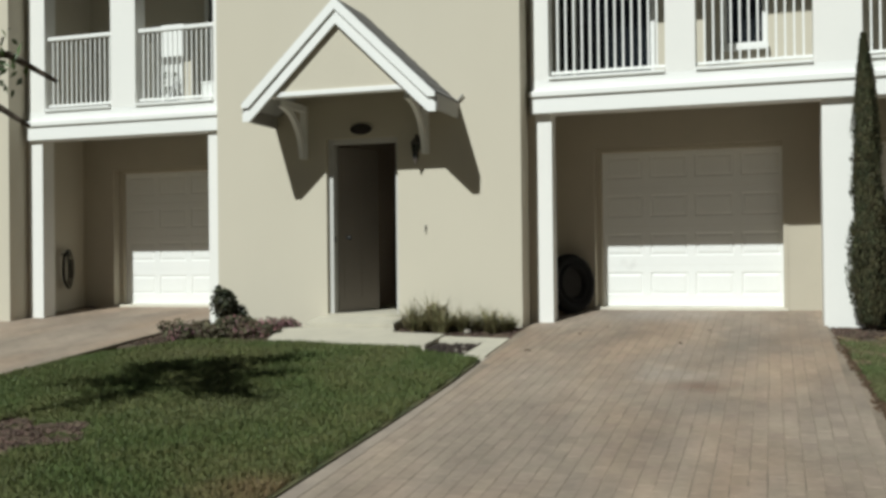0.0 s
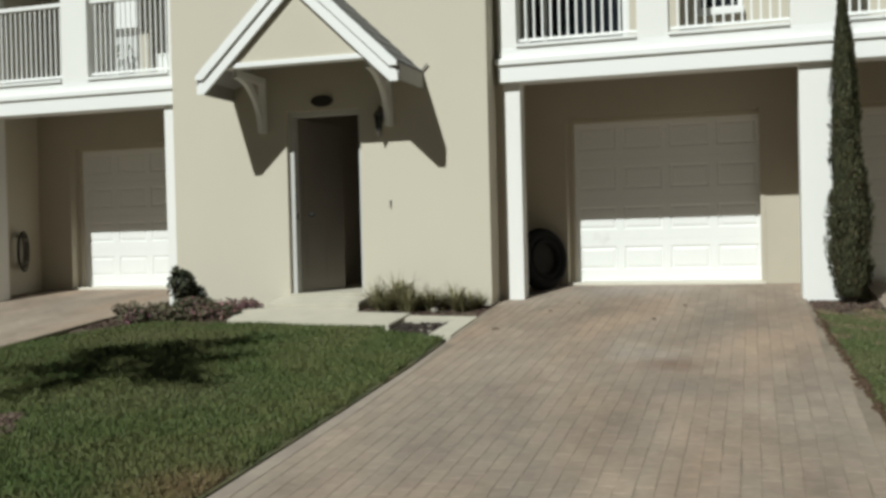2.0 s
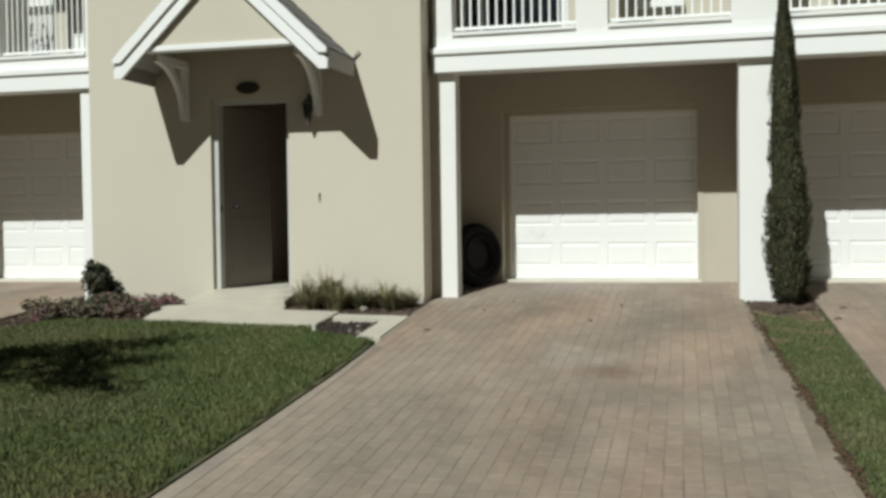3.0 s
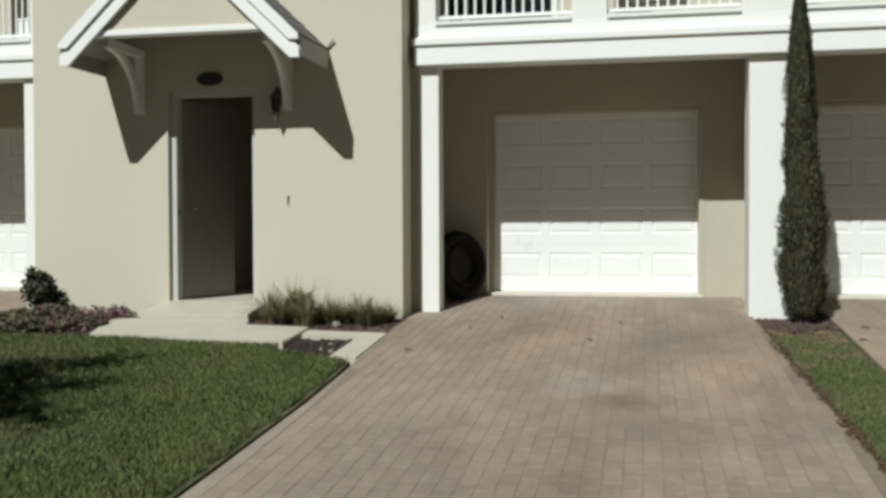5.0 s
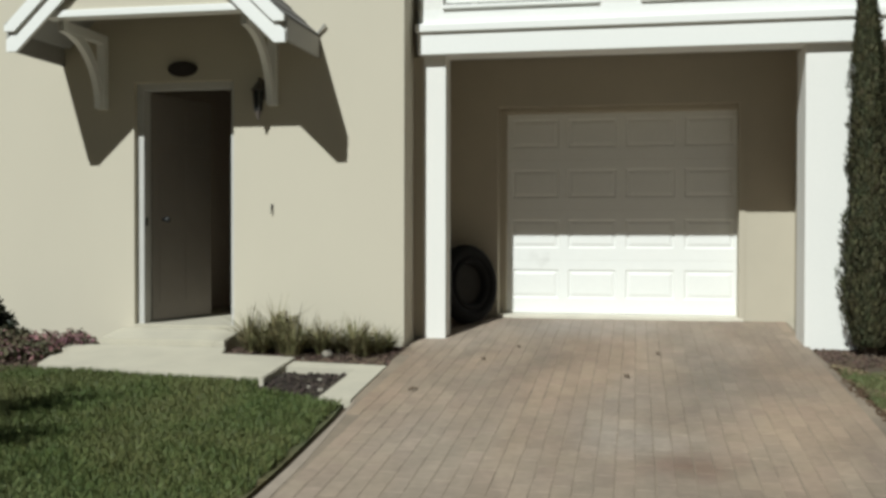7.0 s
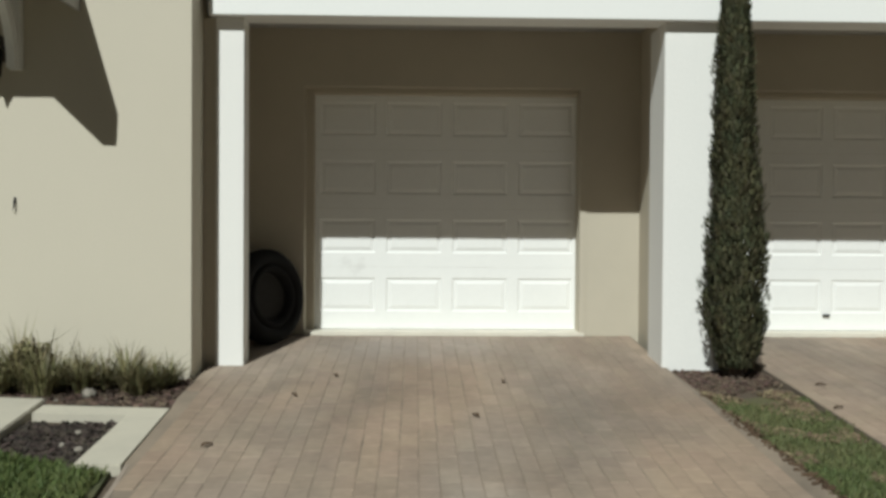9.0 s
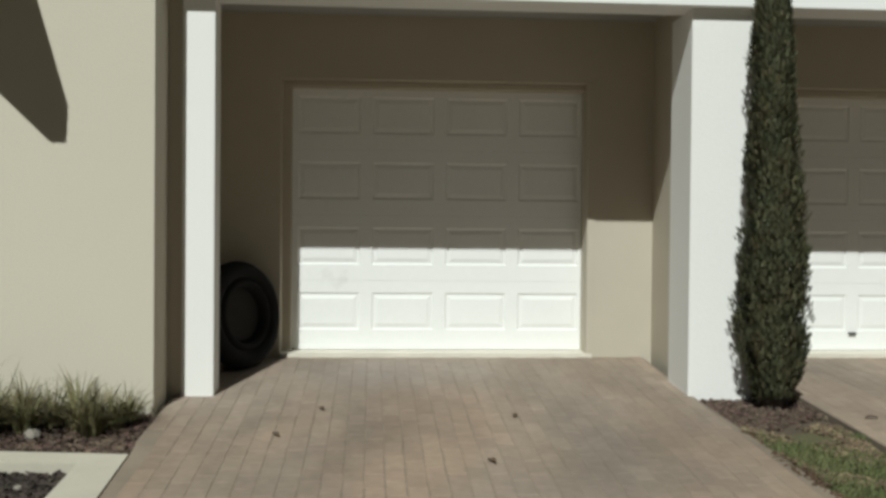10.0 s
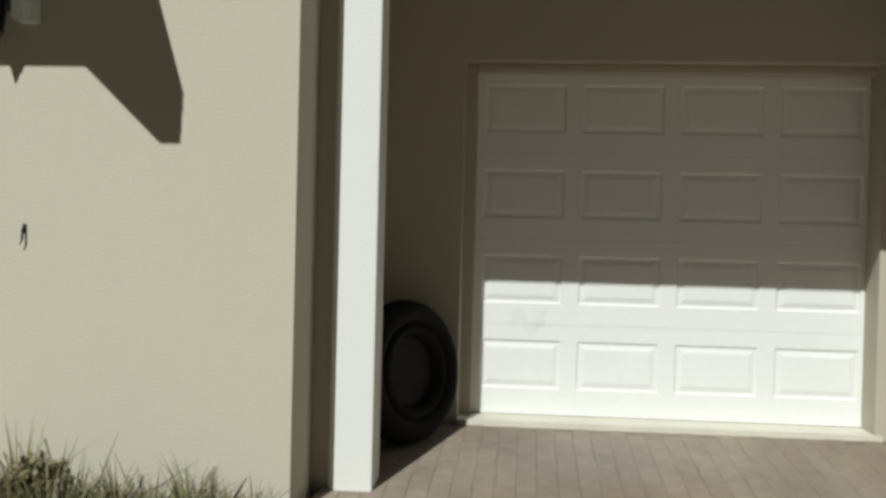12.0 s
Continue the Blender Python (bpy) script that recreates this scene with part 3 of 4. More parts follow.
for s in (-1, 1):
    rake(s, "rake_board", 0.0, 0.14, YF - 0.035, YF + 0.02, WHITE)
    rake(s, "rake_board", 0.12, 0.31, YF - 0.005, YF + 0.035, WHITE)
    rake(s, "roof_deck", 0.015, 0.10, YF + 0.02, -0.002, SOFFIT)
    # shingle courses stepping down the slope
    n = 9
    for c in range(n):
        bm = bmesh.new()
        u0, u1 = c / n, min(1.0, (c + 1) / n + 0.015)
        for t0 in range(5):
            y0 = YF - 0.02 + t0 * 0.186 + (0.03 if c % 2 else 0)
            y1 = min(y0 + 0.182, -0.004)
            xa, za = HALF * u0, TIP_Z + RISE * (1 - u0)
            xb, zb = (HALF + 0.008) * u1, TIP_Z + RISE * (1 - u1)
            vs = [bm.verts.new((s * x, y, z)) for x, z, y in ((xa, za + 0.006, y0), (xb, zb + 0.012, y0), (xb, zb + 0.012, y1), (xa, za + 0.006, y1),
                                                              (xa, za - 0.004, y0), (xb, zb - 0.002, y0), (xb, zb - 0.002, y1), (xa, za - 0.004, y1))]
            for f in ((0, 1, 2, 3), (4, 5, 6, 7), (0, 1, 5, 4), (1, 2, 6, 5), (2, 3, 7, 6), (3, 0, 4, 7)):
                bm.faces.new([vs[i] for i in f])
        bmesh.ops.recalc_face_normals(bm, faces=bm.faces)
        part("shingle_course", bm, SHINGLE, canopy, "weathered grey shingles")
    # eave fascia along the lower edge
    bm = bmesh.new()
    box(bm, s * HALF - 0.012, s * HALF + 0.012, YF + 0.02, -0.003, TIP_Z - 0.20, TIP_Z - 0.012)
    part("eave_board", bm, GREY_PAINT, canopy, "grey painted eave board")
    # curved knee brace
    bm = bmesh.new()
    bx = s * 0.848
    # brace as an arched bar: arm on top, leg on the wall, curve between
    box(bm, bx - 0.04, bx + 0.04, -0.70, -0.004, 0.19, 0.275)
    box(bm, bx - 0.04, bx + 0.04, -0.075, -0.004, -0.42, 0.19)
    part("brace_arm", bm, WHITE, canopy)
    bm = bmesh.new()
    ring = []
    for i in range(11):
        a = math.pi / 2 * i / 10
        for r in (0.60, 0.69):
            ring.append((-0.70 - 0.04 + r * math.sin(a), -0.42 + r * math.cos(a)))
    fr = [bm.verts.new((bx - 0.028, y, z)) for y, z in ring]
    bk = [bm.verts.new((bx + 0.028, y, z)) for y, z in ring]
    for i in range(10):
        a, b, c, d = 2 * i, 2 * i + 1, 2 * i + 3, 2 * i + 2
        bm.faces.new((fr[a], fr[b], fr[c], fr[d]))
        bm.faces.new((bk[a], bk[d], bk[c], bk[b]))
        bm.faces.new((fr[a], fr[d], bk[d], bk[a]))
        bm.faces.new((fr[b], bk[b], bk[c], fr[c]))
    bmesh.ops.recalc_face_normals(bm, faces=bm.faces)
    part("brace_curve", bm, WHITE, canopy)

bm = bmesh.new()
prism(bm, [(-0.96, 0.33), (0.96, 0.33), (0.0, 0.33 + 0.96 * RISE / HALF)], YF + 0.06, YF + 0.14)
part("gable_panel", bm, STUCCO, canopy, "cream stucco gable panel")
part("tie_beam", boxed(-0.94, 0.94, YF + 0.04, YF + 0.20, 0.275, 0.335, bevel=0.005), WHITE, canopy, "white tie beam")
bm = bmesh.new()
tube(bm, [(HALF - 0.02, -0.02, TIP_Z - 0.0), (HALF + 0.07, -0.03, TIP_Z + 0.10)], 0.012, 8)
part("flashing_end", bm, GREY_PAINT, canopy, "bent end of a metal flashing")

# plaque over the door, lantern, bell
bm = bmesh.new()
bmesh.ops.create_cone(bm, cap_ends=True, segments=28, radius1=0.15, radius2=0.14, depth=0.03, matrix=Matrix.Translation((-2.125, -0.016, 2.545)) @ Matrix.Diagonal((1, 1, 0.5, 1)) @ Matrix.Rotation(math.pi / 2, 4, "X"))
solid("oval_plaque", bm, BRONZE, "dark oval plaque on the wall above the door", "plaque")

lamp = thing("wall_lantern", "dark weathered metal wall lantern beside the entry door, unlit", "lantern", (-1.335, 0, 2.17))
lamp.scale = (0.72, 0.76, 0.84)
part("backplate", boxed(-0.05, 0.05, -0.02, -0.001, 0.08, 0.30, bevel=0.008), LANTERN, lamp)
bm = bmesh.new()
tube(bm, [(0, -0.02, 0.22), (0, -0.08, 0.30), (0, -0.14, 0.30), (0, -0.155, 0.25)], 0.011, 8)
part("arm", bm, LANTERN, lamp, smooth=True)
bm = bmesh.new()
bmesh.ops.create_cone(bm, cap_ends=True, segments=6, radius1=0.095, radius2=0.02, depth=0.09, matrix=Matrix.Translation((0, -0.155, 0.21)))
part("cap", bm, LANTERN, lamp)
bm = bmesh.new()
bmesh.ops.create_cone(bm, cap_ends=True, segments=6, radius1=0.05, radius2=0.075, depth=0.22, matrix=Matrix.Translation((0, -0.155, 0.052)))
part("glass_body", bm, GLASS, lamp, "smoked glass body")
for k in range(6):
    a = 2 * math.pi * k / 6
    bm = bmesh.new()
    tube(bm, [(0.05 * math.cos(a), -0.155 + 0.05 * math.sin(a), -0.06), (0.077 * math.cos(a), -0.155 + 0.077 * math.sin(a), 0.165)], 0.006, 5)
    part("rib", bm, LANTERN, lamp)
bm = bmesh.new()
bmesh.ops.create_cone(bm, cap_ends=True, segments=10, radius1=0.006, radius2=0.045, depth=0.10, matrix=Matrix.Translation((0, -0.155, -0.108)))
part("finial", bm, LANTERN, lamp)

hook = thing("wall_hook", "small dark metal hook on the stucco wall", "hook", (-1.245, 0, 1.19))
bm = bmesh.new()
tube(bm, [(0.0, -0.002, 0.07), (0.0, -0.02, 0.07), (0.0, -0.024, 0.02), (-0.008, -0.024, 0.0)], 0.006, 6)
part("bar", bm, BLACK, hook)
part("plate", boxed(-0.009, 0.009, -0.006, -0.001, 0.05, 0.09), BLACK, hook)

# ---- driveways of brick pavers ----
PW, PL, GAP = 0.105, 0.21, 0.0026


def paver_cells(x0, x1, y0, y1):
    """Running bond with the long sides up the slope."""
    out = []
    columns = int((x1 - x0) / PW)
    for i in range(columns):
        y = y0 + (PL / 2 if i % 2 else 0)
        while y + PL <= y1 + 1e-6:
            out.append((x0 + (i + 0.5) * PW, y + PL / 2))
            y += PL
    return out


def paver_shape(cx, cy, rng, chamfer=0.003):
    """Corner points of one paver with a worn, chamfered rim."""
    hw, hl = PW / 2 - GAP / 2 - rng.uniform(-0.0003, 0.0012), PL / 2 - GAP / 4 - rng.uniform(0, 0.0012)
    dz = rng.uniform(-0.001, 0.001)
    cx, cy = cx + rng.gauss(0, 0.0018), cy + rng.gauss(0, 0.002)
    pts = []
    for z, c in ((-0.03, 0.0), (-chamfer, 0.0), (0.0, chamfer)):
        for sx, sy in ((-1, -1), (1, -1), (1, 1), (-1, 1)):
            y = cy + sy * (hl - c)
            pts.append((cx + sx * (hw - c), y, ground_z(y) + z + dz))
    return pts


PAVER_FACES = [(8, 9, 10, 11)] + [(a + o, (a + 1) % 4 + o, (a + 1) % 4 + o + 4, a + o + 4) for o in (0, 4) for a in range(4)]


def east_edge(y):
    """The main driveway widens a little towards the street."""
    return 3.53 - 0.045 * min(0.0, y + 0.8)


EDGING_LINE = ((-2.0, 0.11), (-2.4, 0.15), (-3.5, 0.22), (-5.0, 0.25), (-7.0, 0.24), (-13.0, 0.20))


def west_edge(y):
    """Where the pavers of the main driveway begin, beside its smooth edging."""
    for (ya, xa), (yb, xb) in zip(EDGING_LINE, EDGING_LINE[1:]):
        if ya >= y >= yb:
            return xa + (xb - xa) * (ya - y) / (ya - yb)
    return 0.04 if y > -0.6 else 0.10


def driveway(tag, x0, x1, label, single=None, rim=None):
    """x1 is a function of y: the edge on the east side."""
    far, ys = -13.0, (-13.0, -7.0, 0.3, 1.74)
    bed = sloped_slab("driveway_" + tag, [(x1(y), y) for y in ys] + (rim or [(x0, y) for y in ys[::-1]]), -0.003, 0.05, SAND, label, "driveway")
    rng = random.Random(11)
    verts, faces = [], []
    picked = []
    for cx, cy in paver_cells(x0 + 0.01, max(x1(y) for y in ys) - 0.01, -13.0, 1.70):
        if cx + PW / 2 > x1(cy) or (x0 > 0 and x0 < 1 and cx - PW / 2 < west_edge(cy - PL / 2)):
            continue
        if single and single[0] < cy < single[1] and single[2] < cx < single[3]:
            picked.append((cx, cy))
            continue
        o = len(verts)
        verts += paver_shape(cx, cy, rng)
        faces += [tuple(i + o for i in f) for f in PAVER_FACES]
    field = new("pavers", raw("pavers", verts, faces, PAVER_FIELD))
    field.parent = bed
    tagged(field, "weathered tan and brown brick pavers", kind="stuff")
    return bed, picked


bed_main, singles = driveway("main", 0.04, east_edge, "sloping driveway of weathered tan brick pavers", (-1.56, 0.22, 0.3, 3.55), [(0.04, 1.74), (0.04, 0.3), (0.04, -0.6), (0.065, -0.88), (0.092, -1.98)] + [(x + 0.075, y) for y, x in LAWN_LINE])
driveway("west", -8.05, lambda y: LAWN_EDGE - 0.02, "driveway of tan brick pavers beside the lawn")
driveway("far_east", 4.26, lambda y: 7.9, "driveway of tan brick pavers beyond a grass strip")

sloped_slab("driveway_edging", [*[(x + 0.072, y) for y, x in LAWN_LINE]] + [(x + 0.012, y) for y, x in EDGING_LINE[::-1]], 0.0, 0.05, EDGING, "smooth worn tan edging band between driveway and lawn", "edging")

# concrete walk, step and the strip beside the driveway
def flat_slab(name, outline, z_top, depth, mat, label, category):
    bm = bmesh.new()
    top = [bm.verts.new((x, y, z)) for (x, y), z in zip(outline, z_top)]
    low = [bm.verts.new((x, y, z - depth)) for (x, y), z in zip(outline, z_top)]
    bm.faces.new(top)
    bm.faces.new(low[::-1])
    n = len(outline)
    for i in range(n):
        j = (i + 1) % n
        bm.faces.new((top[i], low[i], low[j], top[j]))
    bmesh.ops.recalc_face_normals(bm, faces=bm.faces)
    bmesh.ops.bevel(bm, geom=[e for e in bm.edges if abs(e.verts[0].co.z - e.verts[1].co.z) < depth * 0.6], offset=0.008, segments=2, affect="EDGES")
    return solid(name, bm, mat, label, category, "structure")


flat_slab("doorstep", [(-2.74, -0.42), (-1.54, -0.42), (-1.54, -0.003), (-2.74, -0.003)], [0.055, 0.055, 0.115, 0.115], 0.3, CONCRETE, "pale concrete step at the entry door", "step")
flat_slab("walk", [(-2.82, -1.27), (-0.76, -1.50), (-0.79, -0.66), (-1.47, -0.62), (-1.52, -0.424), (-3.04, -0.424)], [-0.075, -0.10, -0.042, -0.03, -0.005, 0.0], 0.12, CONCRETE, "pale concrete walk in front of the entry", "walk")
STRIP = [(-0.16, -2.03), (0.086, -2.03), (0.06, -0.88), (-0.76, -0.80), (-0.76, -0.98), (-0.16, -1.05)]
flat_slab("slab_strip", STRIP, [0.08 * y + 0.006 for x, y in STRIP], 0.1, CONCRETE, "pale concrete strip beside the driveway", "walk")

# ---- planting beds ----
def chips(name, inside, x0, x1, y0, y1, count, base, label, seed, size=0.022, mat=None):
    """Loose bark chips scattered over a bed."""
    rng = random.Random(seed)
    verts, faces = [], []
    made = 0
    while made < count:
        x, y = rng.uniform(x0, x1), rng.uniform(y0, y1)
        if not inside(x, y):
            continue
        made += 1
        a, s, w = rng.uniform(0, 6.3), rng.uniform(0.5, 1.4) * size, rng.uniform(0.25, 0.5) * size
        c, d = math.cos(a), math.sin(a)
        z, t1, t2 = base(x, y) + rng.uniform(0, 0.02), rng.uniform(-0.4, 0.4) * size, rng.uniform(-0.3, 0.3) * size
        o = len(verts)
        for u, v, q in ((-s, -w, -t1), (s, -w, t1), (s, w, t1 + t2), (-s, w, -t1 + t2)):
            verts.append((x + u * c - v * d, y + u * d + v * c, z + q))
            verts.append((x + u * c - v * d, y + u * d + v * c, z + q - 0.008))
        faces += [(o, o + 2, o + 4, o + 6), (o, o + 1, o + 3, o + 2), (o + 2, o + 3, o + 5, o + 4), (o + 4, o + 5, o + 7, o + 6), (o + 6, o + 7, o + 1, o)]
    return tagged(new(name, raw(name, verts, faces, mat or MULCH)), label, "mulch", kind="stuff")


sloped_slab("bed_soil_east", [(-1.55, -0.62), (-0.78, -0.80), (0.055, -0.87), (0.035, -0.5), (0.035, 0.0), (-1.55, 0.0)], -0.03, 0.05, SOIL, "dark soil of a planting bed", "soil")
sloped_slab("bed_soil_square", [(-0.78, -1.74), (-0.17, -2.02), (-0.17, -1.03), (-0.78, -0.97)], -0.055, 0.05, SOIL, "dark soil beside the walk", "soil")
sloped_slab("bed_soil_west", [(-4.6, -1.75), (-2.84, -1.40), (-3.05, -0.42), (-2.82, -0.42), (-2.82, 0.0), (-4.6, 0.0)], -0.03, 0.05, SOIL, "dark soil of a planting bed", "soil")
sloped_slab("bed_soil_pillar", [(3.55, -0.62), (4.24, -0.50), (4.24, 0.37), (3.55, 0.37)], -0.042, 0.05, SOIL, "dark soil round the cypress", "soil")
chips("mulch_east", lambda x, y: y > -0.64 - 0.14 * (x + 1.55), -1.5, 0.03, -0.85, -0.02, 2000, lambda x, y: ground_z(y) - 0.02, "brown bark mulch under strap-leaved plants", 1)
chips("mulch_square", lambda x, y: y > -1.70 - 0.48 * (x + 0.75), -0.75, -0.19, -1.97, -1.06, 1100, lambda x, y: ground_z(y) - 0.05, "dark brown bark mulch beside the walk", 2, 0.022, MULCH_DARK)
chips("mulch_west", lambda x, y: y > -1.45 or x < -3.2, -4.55, -2.95, -1.6, -0.05, 2000, lambda x, y: ground_z(y) - 0.02, "brown bark mulch under low plants", 3)
chips("mulch_pillar", lambda x, y: y > -0.15 - 0.6 * max(0.0, 3.95 - x) + 0.2 * noise.noise(Vector((x * 4, y * 4, 1))), 3.56, 4.24, -0.70, 0.36, 1500, lambda x, y: ground_z(y) - 0.035, "dark bark mulch round the cypress", 4)


def tufts(name, spots, mat, length, blades, width, label, category, seed, arch=1.0):
    """Arching strap leaves in clumps; one object for each clump."""
    rng = random.Random(seed)
    out = []
    for cx, cy, size in spots:
        verts, faces = [], []
        for _ in range(blades):
            a = rng.uniform(0, 2 * math.pi)
            r0 = rng.uniform(0, 0.07) * size
            L = (rng.uniform(0.35, 0.95) if rng.random() < 0.85 else rng.uniform(0.95, 1.3)) * length * size
            lean = rng.uniform(0.08, 0.85) * arch
            w = width * (rng.uniform(0.7, 1.2) if L < 0.95 * length * size else 1.5)
            dx, dy = math.cos(a), math.sin(a)
            o = len(verts)
            for k in range(4):
                t = k / 3
                h = L * t * (1 - 0.28 * lean * t)
                d = r0 + L * lean * t * t * 0.75
                ww = w * (1 - t) ** 0.7
                verts += [(d * dx - ww * dy, d * dy + ww * dx, h), (d * dx + ww * dy, d * dy - ww * dx, h)]
            faces += [(o + 2 * k, o + 2 * k + 1, o + 2 * k + 3, o + 2 * k + 2) for k in range(3)]
        ob = thing(name, label, category, (cx, cy, ground_z(cy) - 0.02), "strap-leaved plants in the bed")
        leaves = new("leaves", raw("leaves", verts, faces, mat))
        leaves.parent = ob
        tagged(leaves, kind="stuff")
        out.append(ob)
    return out


rng = random.Random(5)
spots = []
for k in range(19):
    spots.append((-1.42 + 1.34 * k / 18 + rng.uniform(-0.05, 0.05), -0.15 - 0.36 * ((k * 0.618) % 1.0), rng.choice((0.55, 0.75, 0.9, 1.15) if k < 15 else (0.5, 0.6, 0.7)) * rng.uniform(0.9, 1.1)))
chips("strip_litter", lambda x, y: x > east_edge(y) + 0.02 and noise.noise(Vector((x * 3, y * 3, 4))) > 0.5 * max(0.0, -0.9 - y) - 0.15, 3.55, 4.22, -2.6, -0.30, 1300, lambda x, y: ground_z(y) - 0.03, "dry tan litter among thin grass", 14, 0.017, STRAW)
chips("edge_litter", lambda x, y: abs(x - east_edge(y) - 0.035) < 0.032 + 0.03 * noise.noise(Vector((y * 2, 0, 5))), 3.5, 4.0, -7.5, -0.5, 850, lambda x, y: ground_z(y) - 0.012, "dry brown leaf litter along the driveway edge", 9, 0.018, DEAD_LEAF)
tufts("strap_leaf_plant", spots, LIRIOPE, 0.40, 190, 0.0052, "tuft of thin arching olive-green strap leaves", "plant", 6, 2.1)


def leafy(name, label, category, at, shell, count, size, mat, seed, group="", stems=4, accent=None, share=0.0):
    """A low bush: stems and many small leaves within a lumpy shell (rx, ry, rz)."""
    rng = random.Random(seed)
    ob = thing(name, label, category, at, group)
    verts, faces, verts2, faces2 = [], [], [], []
    lumps = [(rng.uniform(-0.6, 0.6) * shell[0], rng.uniform(-0.6, 0.6) * shell[1], rng.uniform(0.35, 0.85) * shell[2], rng.uniform(0.30, 0.5)) for _ in range(9)]
    for _ in range(count):
        lx, ly, lz, lr = rng.choice(lumps)
        d = Vector((rng.gauss(0, 1), rng.gauss(0, 1), rng.gauss(0, 1))).normalized() * rng.uniform(0.5, 1.05) * lr
        c = Vector((lx + d.x * shell[0], ly + d.y * shell[1], max(0.02, lz + d.z * shell[2])))
        n = (d + Vector((rng.uniform(-0.6, 0.6), rng.uniform(-0.6, 0.6), rng.uniform(-0.2, 0.9)))).normalized()
        u = n.cross(Vector((rng.uniform(-1, 1), rng.uniform(-1, 1), 0.3))).normalized()
        v = n.cross(u)
        s = size * rng.uniform(0.6, 1.3)
        vs, fs = (verts2, faces2) if rng.random() < share else (verts, faces)
        o = len(vs)
        for a, b, q in ((-1, 0, 0), (0, 0.42, 0.12), (1, 0, -0.1), (0, -0.42, 0.12)):
            vs.append(tuple(c + s * (a * u + b * v + q * n)))
        fs += [(o, o + 1, o + 2), (o, o + 2, o + 3)]
    leaves = new("leaves", raw("leaves", verts, faces, mat))
    leaves.parent = ob
    tagged(leaves, kind="stuff")
    if faces2:
        bloom = new("flower_mass", raw("flower_mass", verts2, faces2, accent))
        bloom.parent = ob
        tagged(bloom, "dull pink flowers", kind="stuff")
    for k in range(stems):
        bm = bmesh.new()
        a = rng.uniform(0, 6.3)
        tube(bm, [(0, 0, 0), (0.35 * shell[0] * math.cos(a), 0.35 * shell[1] * math.sin(a), 0.7 * shell[2])], [0.012, 0.006], 6)
        part("stem", bm, BARK, ob)
    return ob


leafy("round_bush", "small round dark-leaved bush among strap-leaved plants", "bush", (-1.06, -0.26, -0.04), (0.20, 0.17, 0.31), 1200, 0.026, LIRIOPE, 61)
leafy("dark_shrub", "upright dark shrub with bronze-green leaves in the bed", "shrub", (-3.76, -0.50, -0.05), (0.27, 0.25, 0.45), 2300, 0.046, SHRUB, 21)
cover = [(-4.35, -1.0, 0.9), (-4.1, -1.28, 0.9), (-3.85, -0.95, 1.0), (-3.62, -1.22, 0.95), (-3.55, -0.68, 1.0), (-3.34, -1.0, 0.9), (-3.25, -0.55, 0.85), (-3.10, -0.32, 0.7), (-3.75, -0.35, 0.8), (-3.1, -0.85, 0.7)]
for k, (x, y, s) in enumerate(cover):
    leafy("ground_cover_plant", "low plant with grey-green leaves and a few pink flowers", "plant", (x + 0.06, y, ground_z(y) - 0.03), (0.30 * s, 0.26 * s, 0.22 * s), 600, 0.028, COVER, 40 + k,
          "low plants in the bed", 3, FLOWER, (0.02, 0.22, 0.02, 0.05, 0.12, 0.30, 0.60, 0.45, 0.02, 0.25)[k])

stone = thing("white_stone", "rough white stone lying on the mulch", "stone", (-0.55, -0.56, -0.07))
bm = bmesh.new()
bmesh.ops.create_icosphere(bm, subdivisions=3, radius=0.047)
for v in bm.verts:
    v.co *= 1 + 0.35 * noise.noise(v.co * 14) + 0.15 * noise.noise(v.co * 40)
    v.co.z *= 0.75
bmesh.ops.translate(bm, verts=bm.verts, vec=(0, 0, 0.045))
part("stone", bm, ROCK, stone)
for k, (x, y, s) in enumerate(((-0.42, -0.60, 0.03), (-0.36, -1.32, 0.022), (-0.37, -1.58, 0.02), (-0.25, -1.66, 0.025), (-0.74, -0.62, 0.03))):
    bm = bmesh.new()
    bmesh.ops.create_icosphere(bm, subdivisions=2, radius=s)
    for v in bm.verts:
        v.co *= 1 + 0.4 * noise.noise(v.co * 30 + Vector((k, 0, 0)))
        v.co.z *= 0.7
    st = solid("pebble", bm, ROCK, "small pale stone on the mulch", "stone", group="small pale stones")
    st.location = (x, y, ground_z(y) - 0.025)


